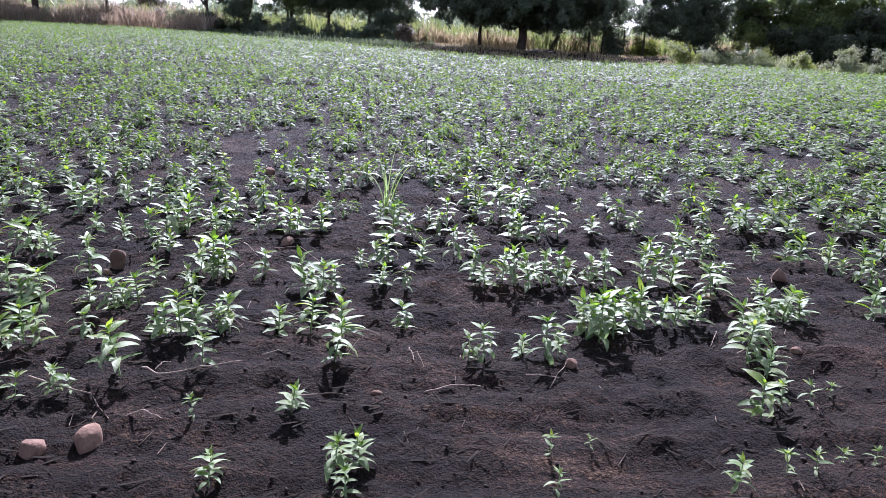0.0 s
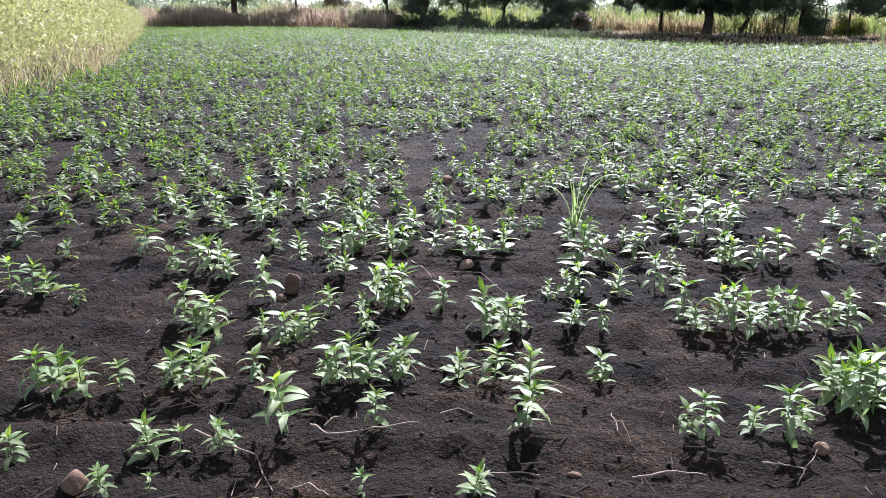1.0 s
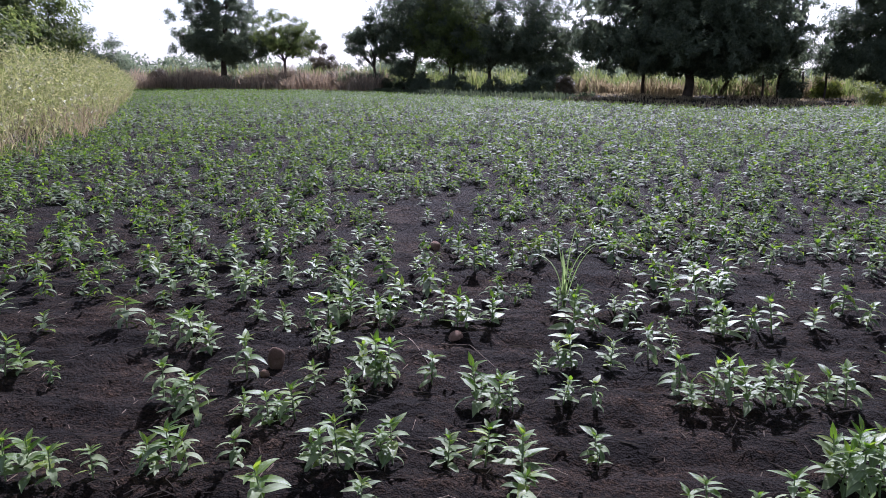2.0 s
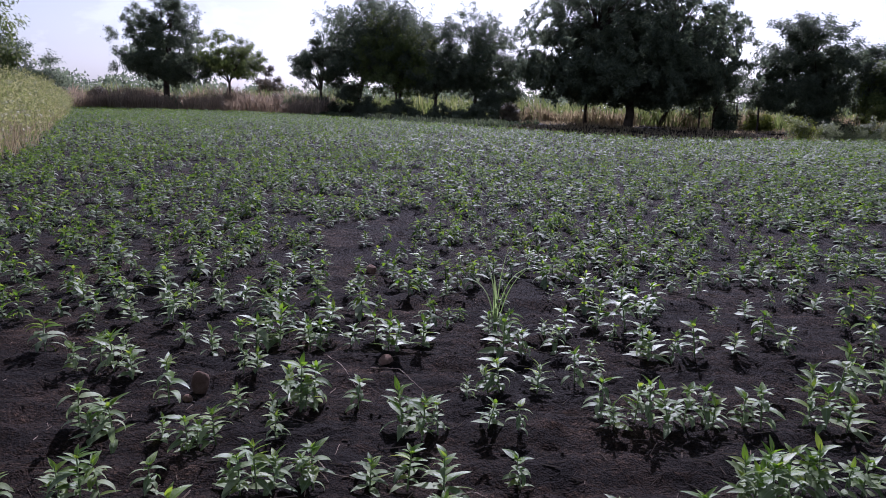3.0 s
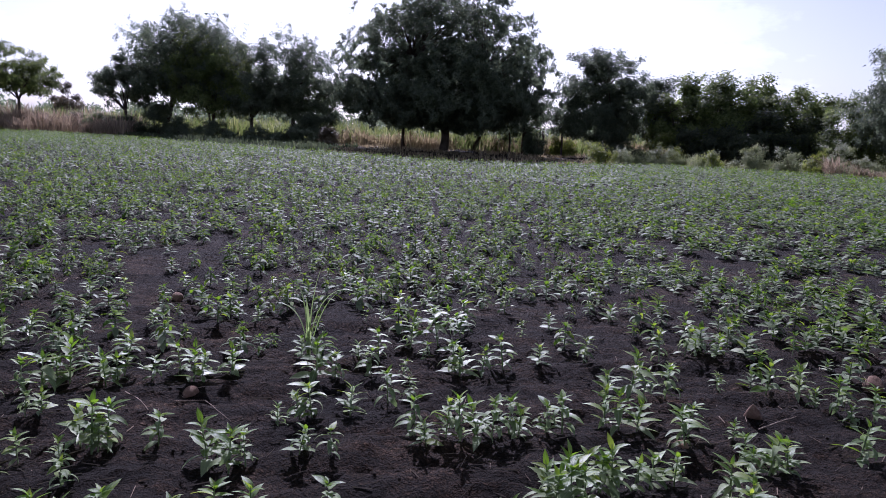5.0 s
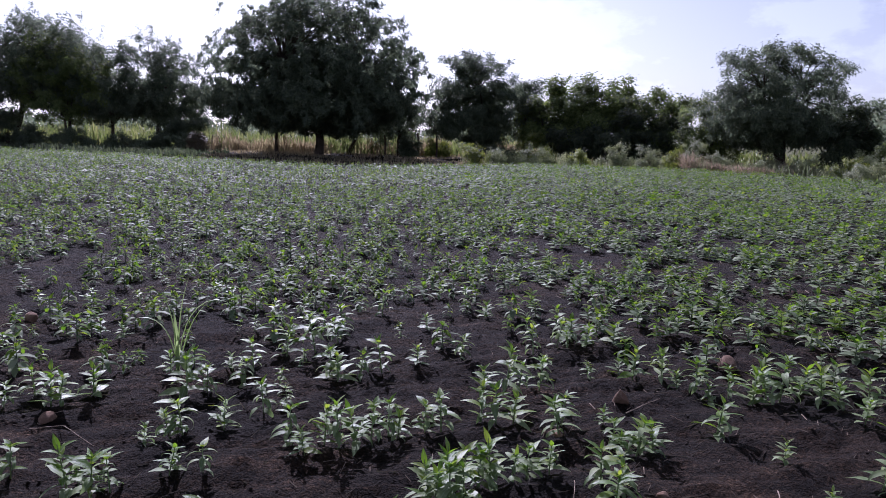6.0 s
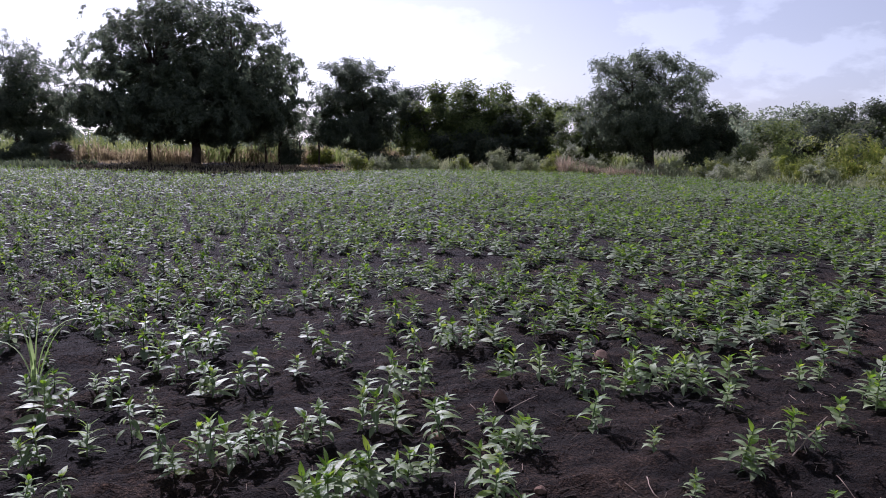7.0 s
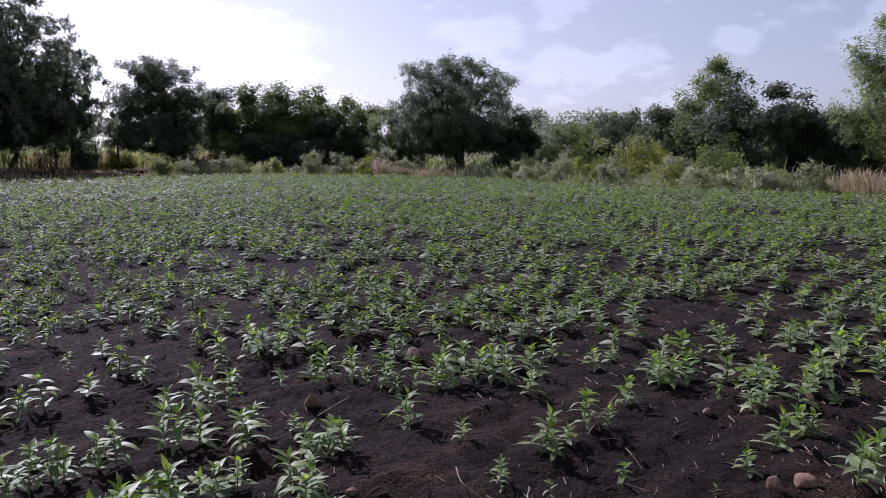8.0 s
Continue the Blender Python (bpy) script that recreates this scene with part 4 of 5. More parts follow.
tree("shrub", "light green bush on the field edge", 29.4, 36.6, 0.0, 2.9, 2.3, 0.06, FOLIAGE_LIGHT, (0.20, 0.09), 180, 34, 0.45, 0.7, stems=4, seed=29, category="shrub")
tree("shrub", "yellow-green bush on the field edge", 30.4, 32.5, 0.0, 2.4, 2.3, 0.05, FOLIAGE_YELLOW, (0.17, 0.08), 180, 34, 0.42, 0.6, stems=4, seed=30, category="shrub")
tree("shrub", "green bush with upright shoots on the field edge", 31.6, 28.3, 0.0, 2.2, 2.0, 0.05, FOLIAGE_LIGHT, (0.17, 0.08), 150, 34, 0.42, 0.6, stems=4, seed=31, category="shrub")
tree("tree", "feathery light green thorn tree at the field corner", 35.6, 21.6, 1.2, 8.0, 2.4, 0.14, FOLIAGE_LIGHT, (0.20, 0.07), 380, 48, 0.7, 2.0, spray=True, lumps=0.35, seed=32)
tree("tree", "dense green tree behind the tall grass", -29.6, 30.5, 0.6, 7.2, 3.6, 0.16, FOLIAGE_LIGHT, (0.26, 0.12), 900, 36, 0.5, 1.6, seed=33)
tree("tree", "dark leafy tree behind the tall grass", -40.6, 47.8, 0.8, 5.0, 2.6, 0.14, FOLIAGE, (0.26, 0.11), 200, 34, 0.5, 1.5, seed=34)
tree("tree", "bright green tree over the tall grass", -25.0, 24.8, 0.4, 4.0, 2.4, 0.12, FOLIAGE_LIGHT, (0.22, 0.10), 230, 34, 0.45, 1.2, seed=35)


for i, (bx, by, high, wide) in enumerate([(44.5, 42.0, 4.6, 3.0), (47.0, 36.0, 4.4, 3.0), (46.0, 30.5, 4.2, 3.0), (44.0, 25.0, 4.4, 2.8), (34.0, 38.5, 3.0, 2.2), (37.5, 35.0, 3.6, 2.4)]):
    tree("tree", "bushy green tree in the hedge behind the field", bx, by, 0.3, high, wide, 0.12, (FOLIAGE_SHADED, FOLIAGE)[i % 2], (0.27, 0.12), 200, 34, 0.45, 1.2, stems=2, lumps=0.4, seed=140 + i)


# ---- grasses and weeds ----
def blades(name, label, xs, ys, tall, wide, mat, seed, lean=0.35, category="grass", tuft=0.0):
    """Grass stems as narrow, bent, tapering blades with three joints each."""
    r = np.random.RandomState(seed)
    n = len(xs)
    h = tall * r.uniform(0.45, 1.1, n) * np.array([0.8 + 0.75 * noise.noise((p * 0.33, q * 0.33, seed)) + 0.3 * noise.noise((p * 1.4, q * 1.4, seed)) for p, q in zip(xs, ys)])
    a = r.uniform(0, 2 * np.pi, n)
    tilt = r.uniform(0, lean, n)
    dx, dy = np.cos(a) * tilt, np.sin(a) * tilt
    side = r.uniform(0, np.pi, n)
    ux, uy = np.cos(side) * wide * 0.5, np.sin(side) * wide * 0.5
    z0 = np.full(n, -0.02)
    rows = []
    for u, w, b in ((0.0, 1.0, 0.0), (0.55, 0.8 + tuft, 0.35), (0.85, 0.55 + 1.6 * tuft, 0.75), (1.0, 0.08, 1.1)):
        px, py, pz = xs + dx * h * b, ys + dy * h * b, z0 + h * u * (1 - 0.25 * b * tilt)
        rows += [np.stack([px - ux * w, py - uy * w, pz], 1), np.stack([px + ux * w, py + uy * w, pz], 1)]
    v = np.stack(rows, 1).reshape(-1, 3)
    shape = np.array([(0, 1, 3, 2), (2, 3, 5, 4), (4, 5, 7, 6)])
    f = (shape[None] + (np.arange(n) * 8)[:, None, None]).reshape(-1, 4)
    ob = new(name, big_mesh(name, v, f, mat))
    return tagged(ob, label, category, kind="stuff")


def strewn(count, ring, seed, clump=0.0):
    """Points inside a ring, gathered into clumps."""
    r = np.random.RandomState(seed)
    xs, ys = [p[0] for p in ring], [p[1] for p in ring]
    x, y = r.uniform(min(xs), max(xs), count * 4), r.uniform(min(ys), max(ys), count * 4)
    ok = inside(x, y, ring)
    x, y = x[ok], y[ok]
    if clump:
        keep = np.array([noise.noise((a * clump, b * clump, seed)) for a, b in zip(x, y)]) + r.normal(size=len(x)) * 0.12 > -0.02
        x, y = x[keep], y[keep]
    return x[:count], y[:count]


# dry bank along the far edge, tall seeding grass along the near boundary, green weeds beyond
BANK = [(-44, 56), (-35, 58.5), (-28, 59.5), (-23, 57.5), (-26, 69), (-36, 73), (-52, 66)]
BANK_LOW = [(-23, 56.5), (-11, 48.2), (-6, 45), (-6, 57), (-18, 63), (-25, 66)]
x, y = strewn(14000, BANK, 61, 0.35)
blades("dry_grass_bank", "tall reddish dry grass along the far field edge", x, y, np.full(len(x), 1.9), 0.03, GRASS_DRY, 61, 0.9, tuft=0.6)
# low blades, dark in colour to stand in for the trees' shadow on this strip
x, y = strewn(4500, BANK_LOW, 67, 0.4)
blades("low_dark_weeds", "low weeds coloured dark as the shadow in front of the tree group", x, y, np.full(len(x), 0.45), 0.07, FOLIAGE_SHADED, 67, 0.9, "weeds")
x, y = strewn(6000, [(-6.5, 45.2), (-1, 40.6), (1.6, 39.6), (6, 41.8), (12.5, 46), (20, 42.5), (25.5, 49), (16, 57), (4, 61), (-8, 63)], 62, 0.4)
blades("dry_grass_under_trees", "short pale dry grass under the trees", x, y, np.full(len(x), 0.28), 0.045, GRASS_TAN, 62, 0.8)
x, y = strewn(17000, [(-56, 72), (-36, 75), (-18, 69), (-4, 63), (10, 61), (26, 58), (34, 66), (0, 86), (-40, 100), (-70, 90)], 63)
blades("green_weed_field", "tall yellow-green weeds growing beyond the trees", x, y, np.full(len(x), 2.1), 0.11, GRASS_GREEN, 63, 0.9, "weeds")
x, y = strewn(7000, [(25, 47), (29, 41), (30, 33), (34, 20), (62, 26), (66, 60), (36, 66)], 74)
blades("green_weeds_behind_bushes", "yellow-green weeds between the bushes of the hedge", x, y, np.full(len(x), 1.3), 0.10, GRASS_GREEN, 74, 0.9, "weeds")
x, y = strewn(9000, [(-9, 63), (4, 60.5), (16, 58.5), (24, 54), (26, 58), (10, 65), (-8, 69)], 72, 0.3)
blades("tan_grass", "pale tan dry grass beyond the tree trunks", x, y, np.full(len(x), 1.25), 0.05, GRASS_TAN, 72, 0.7, tuft=0.4)
VERGE = [(-10.4, 12.0), (-11.6, 13.6), (-12.6, 16.0), (-15.0, 19.7), (-19.6, 25.8), (-26.4, 34.7), (-33, 43), (-38.4, 49.6), (-43, 55), (-49, 57), (-36, 38), (-24, 22), (-15, 12)]
EDGE = [(-10.0, 11.6), (-11.6, 13.6), (-12.6, 16.0), (-15.0, 19.7), (-19.6, 25.8), (-26.4, 34.7), (-33.0, 43.0), (-38.4, 49.6), (-43.0, 55.0)]


def from_edge(x, y):
    """Distance of the points from the foot of the boundary grass."""
    best = np.full(len(x), 1e9)
    for (x0, y0), (x1, y1) in zip(EDGE, EDGE[1:]):
        dx, dy = x1 - x0, y1 - y0
        u = np.clip(((x - x0) * dx + (y - y0) * dy) / (dx * dx + dy * dy), 0, 1)
        best = np.minimum(best, np.hypot(x - x0 - u * dx, y - y0 - u * dy))
    return best


def mound(x, y):
    """Height of the boundary grass: rising from its foot to a rounded, uneven top."""
    lumps = np.array([0.95 + 0.30 * noise.noise((p * 0.45, q * 0.45, 64)) + 0.2 * noise.noise((p * 1.4, q * 1.4, 64)) for p, q in zip(x, y)])
    return 2.15 * lumps * np.clip(0.22 + from_edge(x, y) / 1.9, 0, 1) ** 0.6


vr = np.random.RandomState(68)
x, y = strewn(12000, VERGE, 64)
blades("tall_seeding_grass", "tall golden seeding grass along the field boundary", x, y, mound(x, y) * 1.15, 0.007, GRASS_GOLD, 64, 0.8, tuft=0.3)
x, y = strewn(13000, VERGE, 69)
top = mound(x, y) * vr.uniform(0, 1, len(x)) ** 0.45
heads = np.repeat(np.stack([x, y, np.maximum(top, 0.1)], 1), 9, axis=0)
bow = np.repeat(vr.normal(size=(len(x), 3)) * np.array([0.6, 0.6, 0.25]) + np.array([0.35, -0.15, 0.35]), 9, axis=0)
heads = heads + bow * np.tile(np.linspace(0, 0.36, 9), len(x))[:, None] + vr.normal(size=(len(heads), 3)) * 0.02
lv, lf = leaf_cloud(heads, 0.075, 0.03, vr)
tagged(new("seed_heads", big_mesh("seed_heads", lv, lf, GRASS_GOLD)), "golden seed heads of the tall boundary grass", "grass", kind="stuff")
x, y = strewn(11000, [(-9.4, 10.5), (-11.2, 14.0), (-14.6, 19.4), (-19.4, 25.6), (-30, 39.0), (-33, 40), (-22, 26), (-14.5, 13)], 70, 0.6)
blades("low_dry_grass", "low pale dry grass at the foot of the boundary", x, y, np.full(len(x), 0.85), 0.012, GRASS_TAN, 70, 1.1, tuft=0.4)
x, y = strewn(15000, [(7, 42.0), (12.6, 45.8), (18.3, 43.4), (22.2, 39.5), (24, 35), (24.3, 30), (26, 25.2), (27.8, 20.6), (31.5, 21), (30, 27), (28.5, 32), (28.5, 37), (25, 43), (20, 47.5), (12, 48.2)], 65, 0.5)
blades("pale_weeds", "pale grey-green weeds fringing the field", x, y, np.full(len(x), 0.75), 0.016, FOLIAGE_PALE, 65, 1.0, "weeds", tuft=0.8)
x, y = strewn(2600, [(19.6, 41.8), (21.6, 40.0), (23.4, 37.6), (25.2, 38.4), (22.8, 42.4), (20.4, 43.6)], 73, 0.7)
blades("rusty_dry_grass", "rusty pink dry grass on the field edge", x, y, np.full(len(x), 0.95), 0.016, GRASS_DRY, 73, 1.0, tuft=0.6)
x, y = strewn(6000, [(27.6, 10), (27.8, 19.5), (30, 22.5), (35, 24), (38, 14), (36, 8)], 66, 0.4)
blades("dry_grass_corner", "pale brown dry grass by the thorn tree", x, y, np.full(len(x), 1.0), 0.018, GRASS_TAN, 66, 1.0, tuft=0.5)


def weed_bush(x, y, tall, radius, mat, label, seed):
    return tree("weed_bush", label, x, y, 0.0, tall, radius, 0.02, mat, (0.13, 0.05), 70, 34, 0.34, tall * 0.3, stems=4, spray=True, seed=seed, category="weed")


wr = random.Random(8)
for i, (wx, wy) in enumerate([(10.4, 45.6), (12.6, 46.6), (15.2, 45.6), (16.6, 44.6), (18.4, 43.8), (20.2, 44.2), (23.4, 40.2), (24.4, 38.4), (25.0, 35.4), (25.2, 32.2), (25.9, 29.2), (26.8, 26.6), (27.8, 24.0), (28.8, 21.4), (13.6, 47.6), (17.8, 45.8), (26.6, 33.6), (27.4, 30.4), (26.4, 36.4), (24.6, 33.8), (25.2, 30.6), (28.2, 27.6), (26.4, 24.6), (29.2, 23.2), (27.6, 22.0), (22.4, 42.6), (8.6, 43.6)]):
    weed_bush(wx, wy, wr.uniform(0.9, 1.5), wr.uniform(0.7, 1.2), (FOLIAGE_PALE, FOLIAGE_PALE, FOLIAGE_YELLOW)[i % 3], ("pale grey-green weed bush on the field edge", "pale grey-green weed bush on the field edge", "yellowish weed bush on the field edge")[i % 3], 70 + i)

for i, (wx, wy, tall, wide, mat, label) in enumerate([
        (-45, 61.5, 1.9, 1.6, FOLIAGE_BROWN, "brownish bush in the dry grass bank"), (-42.5, 63.0, 1.7, 1.5, FOLIAGE, "dark low bush below a round tree"),
        (-40.0, 64.2, 1.5, 1.6, FOLIAGE, "dark low bush below a round tree"), (-38.0, 66.3, 1.6, 1.3, FOLIAGE_YELLOW, "yellowish bush on the grass bank"),
        (-33.4, 66.0, 1.6, 1.0, FOLIAGE_BROWN, "thin brown bush beside a bent trunk"), (-30.8, 66.0, 1.6, 1.4, FOLIAGE_BROWN, "brownish bush in the dry grass bank"),
        (-28.0, 64.6, 1.7, 1.4, FOLIAGE_PALE, "pale bush at the foot of trees"), (-25.4, 63.8, 1.3, 1.5, FOLIAGE, "dark low bush in the shade of trees"),
        (-20.6, 62.8, 1.5, 1.7, FOLIAGE, "dark low bush in the shade of trees"), (-17.4, 61.6, 1.3, 1.7, FOLIAGE, "dark low bush in the shade of trees"),
        (-14.0, 60.2, 1.3, 1.7, FOLIAGE, "dark low bush in the shade of trees"), (-11.0, 58.8, 1.2, 1.5, FOLIAGE, "dark low bush in the shade of trees"),
        (-8.2, 58.0, 1.2, 0.9, FOLIAGE_BROWN, "rusty bush at the edge of the trees"), (6.4, 56.0, 1.4, 0.9, FOLIAGE, "dark bush beside a thin trunk"),
        (12.2, 54.6, 1.5, 1.3, FOLIAGE, "dark bush at a tree's foot"), (14.8, 54.0, 1.9, 1.4, FOLIAGE_YELLOW, "yellow-green bush between the trees"), (8.6, 58.0, 1.5, 1.1, FOLIAGE_YELLOW, "yellow-green bush between the trees")]):
    tree("bush", label, wx, wy, 0.0, tall, wide, 0.03, mat, (0.19, 0.08), 90, 36, 0.32, tall * 0.3, stems=4, seed=110 + i, category="bush")

weed_bush(21.2, 43.4, 2.2, 1.3, FOLIAGE_PALE, "tall pale feathery weed standing on the field edge", 97)

# far woods closing the view
fr = np.random.RandomState(90)
pts = []
for i in range(230):
    a = radians(fr.uniform(-62, 72))
    d = fr.uniform(190, 400)
    cx, cy, rr = 0.4 + math.sin(a) * d, 2.6 + math.cos(a) * d, fr.uniform(4, 9)
    hgt = fr.uniform(4.0, 7.5) * (1.25 if a > 0.5 else 1.0)
    q = fr.normal(size=(300, 3))
    q /= np.linalg.norm(q, axis=1)[:, None]
    q *= (fr.uniform(0, 1, 300) ** 0.4)[:, None]
    pts.append(np.stack([cx + q[:, 0] * rr, cy + q[:, 1] * rr, ground_z(cx, cy) + np.abs(hgt * 0.45 + q[:, 2] * hgt * 0.55)], 1))
lv, lf = leaf_cloud(np.concatenate(pts), 0.8, 0.7, fr)
tagged(new("far_woods", big_mesh("far_woods", lv, lf, FOLIAGE)), "distant line of green trees on the horizon", "woods", kind="stuff")


# ---- things on the soil ----
def stone(x, y, size, label, seed, mat=STONE, sink=0.38, peak=0.0):
    """A worn field stone, half sunk in the soil. size: width, depth, height."""
    bm = bmesh.new()
    size = [a * 0.72 for a in size]
    bmesh.ops.create_icosphere(bm, subdivisions=3, radius=0.5)
    for v in bm.verts:
        n = noise.noise(v.co * 1.7 + Vector((seed, 0, 0))) * 0.30 + noise.noise(v.co * 4.2 + Vector((0, seed, 0))) * 0.09 + noise.noise(v.co * 11) * 0.025
        v.co *= 1 + n
        v.co = Vector((v.co.x * size[0], v.co.y * size[1], v.co.z * size[2]))
    chip = random.Random(seed)
    for _ in range(7):
        side = Vector((chip.gauss(0, 1), chip.gauss(0, 1), chip.gauss(0, 1))).normalized()
        reach = chip.uniform(0.30, 0.40)
        for v in bm.verts:
            unit = Vector((v.co.x / size[0], v.co.y / size[1], v.co.z / size[2]))
            over = unit.dot(side) - reach
            if over > 0:
                unit -= side * over * 0.9
                v.co = Vector((unit.x * size[0], unit.y * size[1], unit.z * size[2]))
    for v in bm.verts:
        taper = 1.0 - peak * max(0.0, v.co.z / size[2] + 0.35)
        v.co = Vector((v.co.x * taper, v.co.y * taper, v.co.z))
    for f in bm.faces:
        f.smooth = True
    me = bpy.data.meshes.new("stone")
    bm.to_mesh(me)
    bm.free()
    me.materials.append(mat)
    ob = new("stone", me)
    ob.matrix_world = pose(x, y, ground_z(x, y) + size[2] * (0.5 - sink), 0, 0, seed * 47 % 360)
    return tagged(ob, label, "stone", "stones in the field")


stone(-1.83, 5.93, (0.13, 0.12, 0.21), "upright egg-shaped reddish stone standing in soil", 1, sink=0.2)
stone(-1.83, 5.80, (0.08, 0.07, 0.07), "small reddish stone beside a larger one", 2)
stone(-1.91, 8.86, (0.16, 0.13, 0.15), "rounded brown stone among crop plants", 3)
stone(2.02, 6.56, (0.19, 0.14, 0.16), "pointed pale stone in bare soil", 4, peak=0.9)
stone(-1.12, 4.05, (0.15, 0.12, 0.11), "rounded reddish stone on bare soil", 5)
stone(-0.98, 4.14, (0.19, 0.14, 0.12), "broad dusty stone on bare soil", 6)
stone(-1.58, 4.09, (0.16, 0.12, 0.10), "flat pale stone on bare soil", 7)
stone(-0.09, 4.70, (0.065, 0.05, 0.045), "small smooth pale stone", 8)
stone(3.39, 4.57, (0.11, 0.10, 0.12), "rounded pinkish stone in soil", 9)
stone(3.58, 4.55, (0.18, 0.12, 0.11), "broad pinkish stone in soil", 10)
stone(4.70, 5.26, (0.09, 0.08, 0.09), "small reddish stone by a crop plant", 11)
stone(3.97, 5.42, (0.10, 0.09, 0.07), "small red stone under a seedling", 12)
stone(3.03, 7.20, (0.24, 0.18, 0.20), "large dark rounded stone among plants", 13)
stone(1.53, 6.20, (0.13, 0.10, 0.09), "brown stone beside a crop plant", 14)
stone(1.77, 5.44, (0.08, 0.07, 0.06), "small reddish stone in soil", 15)
stone(0.70, 5.11, (0.085, 0.07, 0.075), "earthy brown stone at a plant's foot", 16)
stone(-1.05, 6.62, (0.14, 0.11, 0.10), "pale stone at the foot of crop plants", 17)


def stalk(points, radius, label):
    """A dry crooked stalk lying on the soil."""
    pts = [Vector((x, y, ground_z(x, y) + radius + 0.008 + lift)) for x, y, lift in points]
    fine = []
    for a, b in zip(pts, pts[1:]):
        for k in range(4):
            fine.append(a.lerp(b, k / 4) + Vector((random.uniform(-1, 1), random.uniform(-1, 1), random.uniform(0, 1))) * radius * 0.8)
    fine.append(pts[-1])
    v, f = tube(fine, [0.7 * radius * (1.0 - 0.5 * i / len(fine)) for i in range(len(fine))], 6)
    ob = new("dry_stalk", mesh_of("dry_stalk", v, f, STRAW, True))
    return tagged(ob, label, "dry stalk", "dry stalks on the soil")


stalk([(0.09, 4.75, 0), (0.2, 4.78, 0.01), (0.32, 4.83, 0)], 0.006, "straight pale dry stalk lying on soil")
stalk([(-1.02, 4.61, 0.02), (-0.95, 4.6, 0), (-0.8, 4.66, 0.01), (-0.67, 4.77, 0.01)], 0.007, "long crooked dry stalk lying on soil")
stalk([(-0.38, 4.59, 0), (-0.28, 4.62, 0.01), (-0.2, 4.66, 0)], 0.005, "short pale dry stalk lying on soil")
stalk([(0.5, 4.94, 0.01), (0.57, 4.94, 0.02), (0.64, 4.95, 0)], 0.005, "short dry stalk lying on soil")
stalk([(0.60, 4.86, 0), (0.64, 4.93, 0.04), (0.68, 5.03, 0.05)], 0.0032, "thin slanting dry stalk")
stalk([(3.13, 5.21, 0.03), (3.12, 5.14, 0.01), (3.11, 5.07, 0)], 0.004, "thin dry stalk in bare soil")
stalk([(3.10, 5.45, 0), (3.3, 5.55, 0.06), (3.5, 5.66, 0.10)], 0.005, "wilted stalk leaning over soil")
stalk([(2.0, 6.42, 0), (2.15, 6.48, 0.03), (2.26, 6.56, 0.02)], 0.005, "thin dry stalk beside a stone")
stalk([(-1.1, 6.5, 0), (-0.9, 6.4, 0.02), (-0.72, 6.25, 0)], 0.004, "long thin dry stalk on soil")
stalk([(-0.95, 5.32, 0), (-0.83, 5.24, 0.01), (-0.74, 5.25, 0)], 0.004, "curved dry stalk on soil")

stalk([(-0.02, 5.07, 0.03), (0.01, 5.02, 0.01), (0.02, 4.96, 0)], 0.004, "thin dry twig lying on soil")
stalk([(-0.32, 5.23, 0), (-0.25, 5.24, 0.015), (-0.18, 5.23, 0)], 0.005, "short dry twig beside a plant")
stalk([(-0.28, 4.99, 0), (-0.26, 5.03, 0.03), (-0.24, 5.06, 0.05)], 0.003, "thin dry twig leaning up")
stalk([(-1.01, 5.21, 0.01), (-0.94, 5.26, 0.02), (-0.83, 5.21, 0)], 0.004, "curved dry twig on soil")
stalk([(-1.0, 4.67, 0), (-0.99, 4.72, 0.02), (-0.98, 4.77, 0)], 0.004, "short pale straw on soil")
stalk([(2.45, 5.1, 0.03), (2.36, 4.99, 0.01), (2.43, 4.96, 0)], 0.005, "bent dry root end on soil")
stalk([(2.28, 5.43, 0.02), (2.19, 5.24, 0.04), (2.25, 5.15, 0)], 0.004, "forked dry twig on bare soil")
stalk([(1.45, 5.65, 0), (1.42, 5.55, 0.02), (1.38, 5.46, 0)], 0.003, "thin straw on bare soil")
stalk([(-2.23, 6.23, 0), (-2.16, 6.28, 0.03), (-2.09, 6.32, 0)], 0.004, "dry twig between crop plants")
stalk([(-1.36, 6.5, 0.02), (-1.22, 6.36, 0.03), (-1.05, 6.17, 0)], 0.004, "long slanting dry twig on soil")
stalk([(1.36, 6.36, 0), (1.44, 6.38, 0.04), (1.51, 6.36, 0.01)], 0.003, "thin dry twig near a stone")
stalk([(-0.78, 5.32, 0), (-0.65, 5.36, 0.01), (-0.52, 5.36, 0)], 0.004, "straight dry straw on soil")
stalk([(1.48, 5.37, 0), (1.58, 5.44, 0.02), (1.68, 5.48, 0)], 0.004, "dry straw on bare soil")
stalk([(-1.38, 4.43, 0.03), (-1.13, 4.42, 0.02), (-0.97, 4.26, 0)], 0.006, "long curved dry stalk beside stones")
stalk([(-0.92, 4.28, 0), (-0.86, 4.30, 0.02), (-0.79, 4.29, 0)], 0.005, "pale yellow dry stalk on soil")
stalk([(-0.63, 4.9, 0), (-0.57, 4.93, 0.01), (-0.51, 4.93, 0)], 0.004, "short dry straw on soil")
stalk([(0.205, 4.86, 0.035), (0.215, 4.82, 0.015), (0.225, 4.79, 0)], 0.0028, "pale broken stalk sticking up")
stalk([(-0.02, 5.07, 0.0), (0.03, 5.0, 0.03), (0.07, 4.92, 0)], 0.003, "thin pale twig on soil")

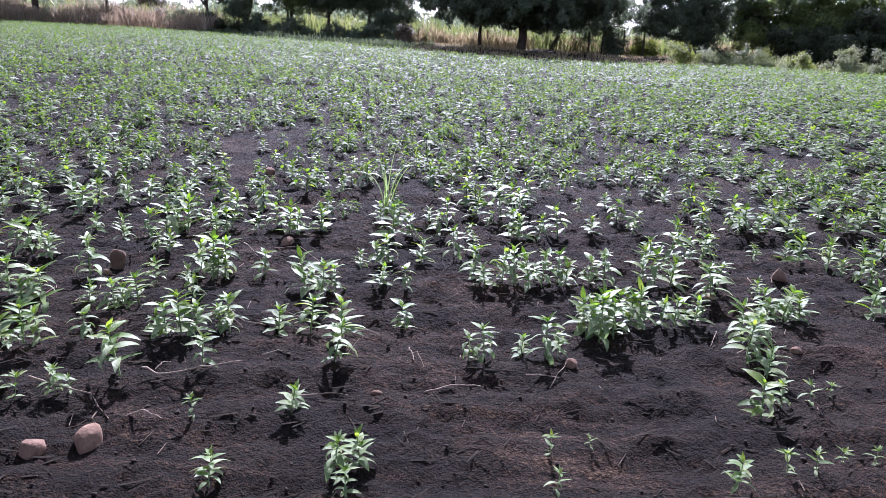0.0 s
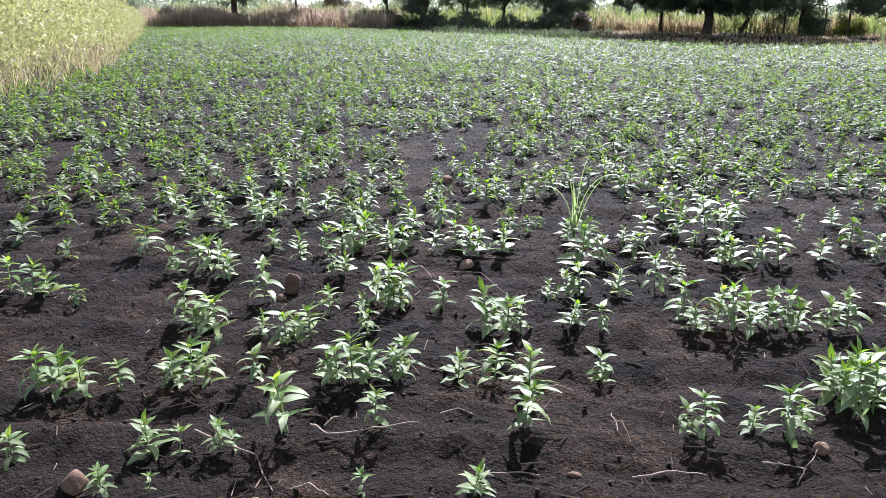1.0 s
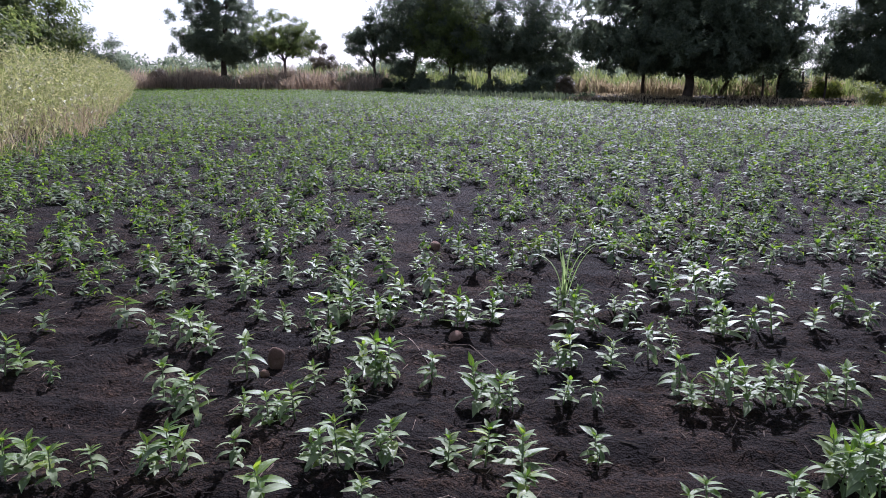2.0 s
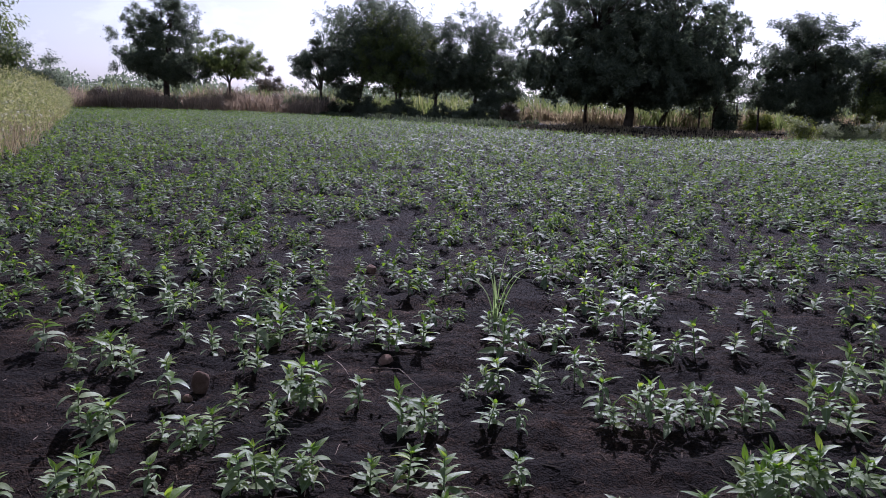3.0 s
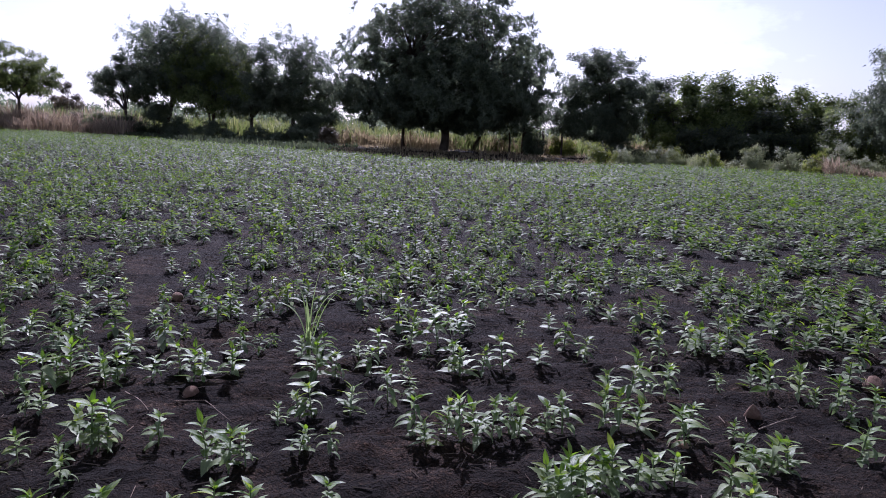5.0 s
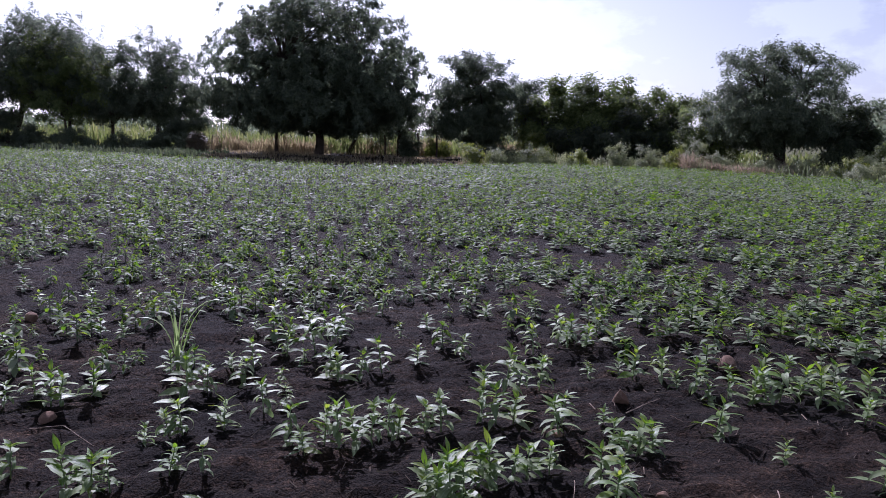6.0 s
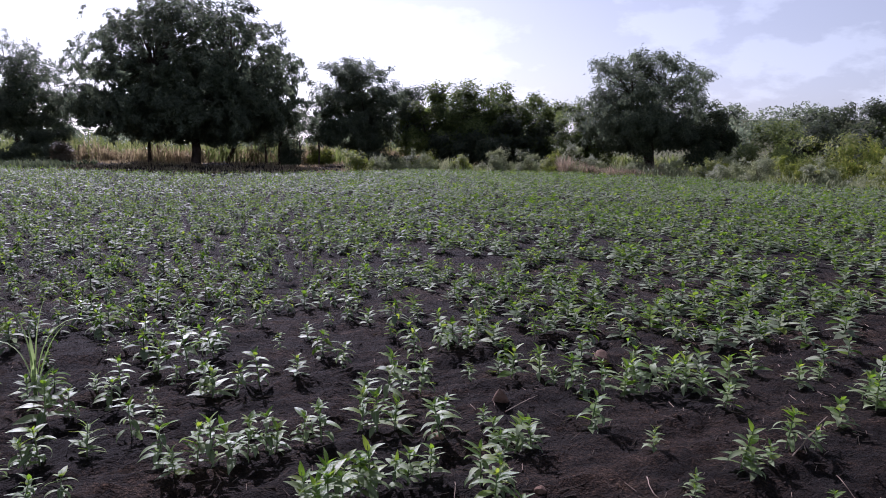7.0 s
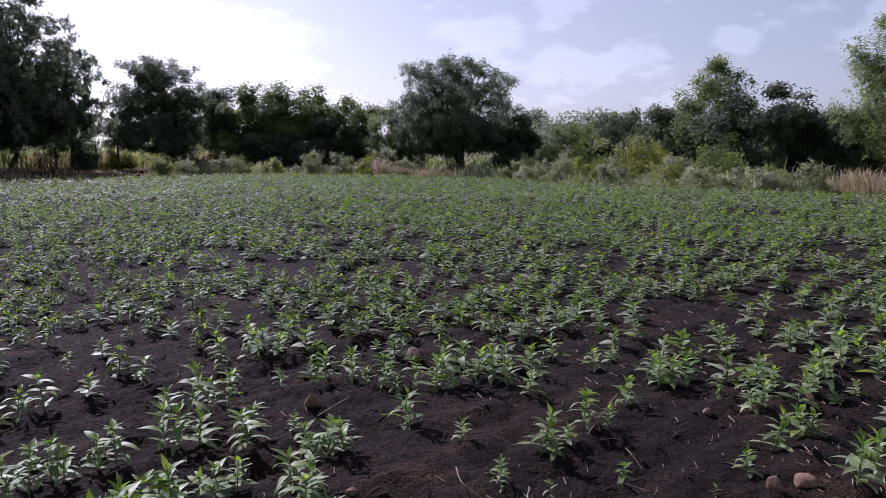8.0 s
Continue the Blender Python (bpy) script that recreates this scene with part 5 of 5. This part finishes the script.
# straw, twigs and crumbs strewn over the bare soil
lr = np.random.RandomState(77)
n = 6000
lx, ly = lr.uniform(-4.6, 7.4, n), 3.7 + lr.uniform(0, 1, n) ** 1.3 * 8.0
a, ln = lr.normal(0.24, 0.7, n), lr.uniform(0.02, 0.11, n)
mats = np.zeros((n, 3, 3))
wd = lr.uniform(0.0018, 0.0048, n) * (1 + 0.12 * np.maximum(ly - 6, 0))
mats[:, 0, 0], mats[:, 1, 0], mats[:, 0, 1], mats[:, 1, 1] = np.cos(a) * ln, np.sin(a) * ln, -np.sin(a) * wd, np.cos(a) * wd
mats[:, 2, 2], mats[:, 2, 0] = wd, ln * lr.uniform(-0.05, 0.14, n)
pz = np.array([soil_z(p, q) for p, q in zip(lx, ly)]) + 0.002
bar = [(-0.5, -0.5, 0), (-0.5, 0.5, 0), (-0.5, 0, 1), (0.5, -0.5, 0), (0.5, 0.5, 0), (0.5, 0, 1)]
bar_faces = [(0, 4, 3), (0, 1, 4), (1, 5, 4), (1, 2, 5), (2, 3, 5), (2, 0, 3)]
v, f = stamp(bar, bar_faces, mats, np.stack([lx, ly, pz], 1))
tagged(new("straw_litter", big_mesh("straw_litter", v, f, STRAW)), "bits of pale straw and twigs on soil", "litter", kind="stuff")

lump = np.array([(1, 0.1, 0), (-1, 0, 0.1), (0.1, 0.9, 0), (0, -1, -0.1), (0, 0.1, 0.8), (0.1, 0, -0.9)]) * np.array([1.0, 0.8, 0.9])
lump_faces = np.array([(0, 2, 4), (2, 1, 4), (1, 3, 4), (3, 0, 4), (2, 0, 5), (1, 2, 5), (3, 1, 5), (0, 3, 5)])
n = 6000
cx, cy = lr.uniform(-3.8, 6.8, n), 3.6 + lr.uniform(0, 1, n) ** 1.5 * 5.0
size = 0.004 + 0.013 * lr.uniform(0, 1, n) ** 4
mats = turned(n, lr) * size[:, None, None]
mats[:, 2, :] *= 0.7
cz = np.array([soil_z(p, q) for p, q in zip(cx, cy)]) + size * 0.25
v, f = stamp(lump, lump_faces, mats, np.stack([cx, cy, cz], 1))
tagged(new("soil_clods", big_mesh("soil_clods", v, f, CLOD, True)), "crumbly dark clods of earth on the soil", "soil", kind="stuff")


# ---- old fence posts beyond the field ----
def fence_post(x, y, high):
    """A crooked wooden post, thinner at its top, with a short side stub."""
    v, f = joined([tube([(0, 0, -0.4), (0.03, 0, high * 0.5), (-0.02, 0.02, high)], (0.075, 0.065, 0.05), 7), tube([(0.02, 0, high * 0.7), (0.16, 0.02, high * 0.86)], (0.03, 0.015), 5)])
    root = new("fence_post", mesh_of("fence_post", v, f, BARK, True))
    root.location = (x, y, 0)
    return tagged(root, "thin crooked wooden fence post in grass", "fence post", "fence posts beyond the field")


fence_post(6.9, 56.7, 1.7)
fence_post(8.2, 56.5, 1.75)
fence_post(4.6, 57.2, 1.5)

# ---- a reed-like grass among the crop ----
def grass_weed(x, y, tall):
    root = new("grass_weed")
    tagged(root, "tall pale grass weed with long arching blades", "grass")
    root.location = (x, y, ground_z(x, y))
    r = random.Random(4)
    for i, (turn, lean, length, arch) in enumerate([(95, 9, 0.85, 2.0), (265, 3, 1.05, 0.3), (272, 7, 1.15, 2.5), (268, 13, 0.95, 1.0), (85, 4, 0.95, 0.5), (20, 8, 0.7, 0.8), (190, 12, 0.5, 1.2)]):
        v, f = leaf_verts(tall * length, 0.030, arch, 11, 0.35, 0.0, True)
        ob = child("blade", mesh_of("blade", v, f, REED, True), root)
        ob.matrix_local = leaf_pose(0.0, turn, lean)
    v, f = tube([(0, 0, -0.03), (0.005, 0, tall * 0.4)], (0.009, 0.006), 6)
    child("stem", mesh_of("stem", v, f, STEM, True), root)
    return root


grass_weed(-0.53, 7.34, 0.6)

# ---- the crop plants near the path, each with its own leaves ----
originals = [(kind, crop_plant(kind, plant_rng)) for kind in PLANT_KINDS]
free = {id(ob) for _, ob in originals}
for i, (x, y, tall) in enumerate(placed):
    kind = "small" if tall < 0.105 else "broad" if i % 3 == 1 or x > 3.2 or (x > 2.2 and i % 2) else "tall"
    ob = plant_rng.choice([o for k, o in originals if k == kind])
    s = (tall if tall < 0.24 else 0.24 + 0.55 * (tall - 0.24)) * plant_rng.uniform(0.95, 1.06)
    high = 0.86 if tall > 0.13 else 1.0
    squat = 1.0 + 0.05 * min(1.0, max(0.0, (x - 2.2) / 1.5))
    w = s * squat * (1.3 if tall < 0.13 else 1.2 if tall < 0.26 else 1.05)
    m = pose(x, y, ground_z(x, y), plant_rng.uniform(-7, 7), plant_rng.uniform(-7, 7), plant_rng.uniform(0, 360)) @ Matrix.Diagonal((w, w, s * high, 1))
    if id(ob) in free:
        free.discard(id(ob))
        ob.matrix_basis = m
    else:
        made = copy_thing(ob, Matrix.Identity(4))
        made.matrix_basis = m
for _, ob in originals:
    if id(ob) in free:
        for o in list(ob.children_recursive) + [ob]:
            bpy.data.objects.remove(o)
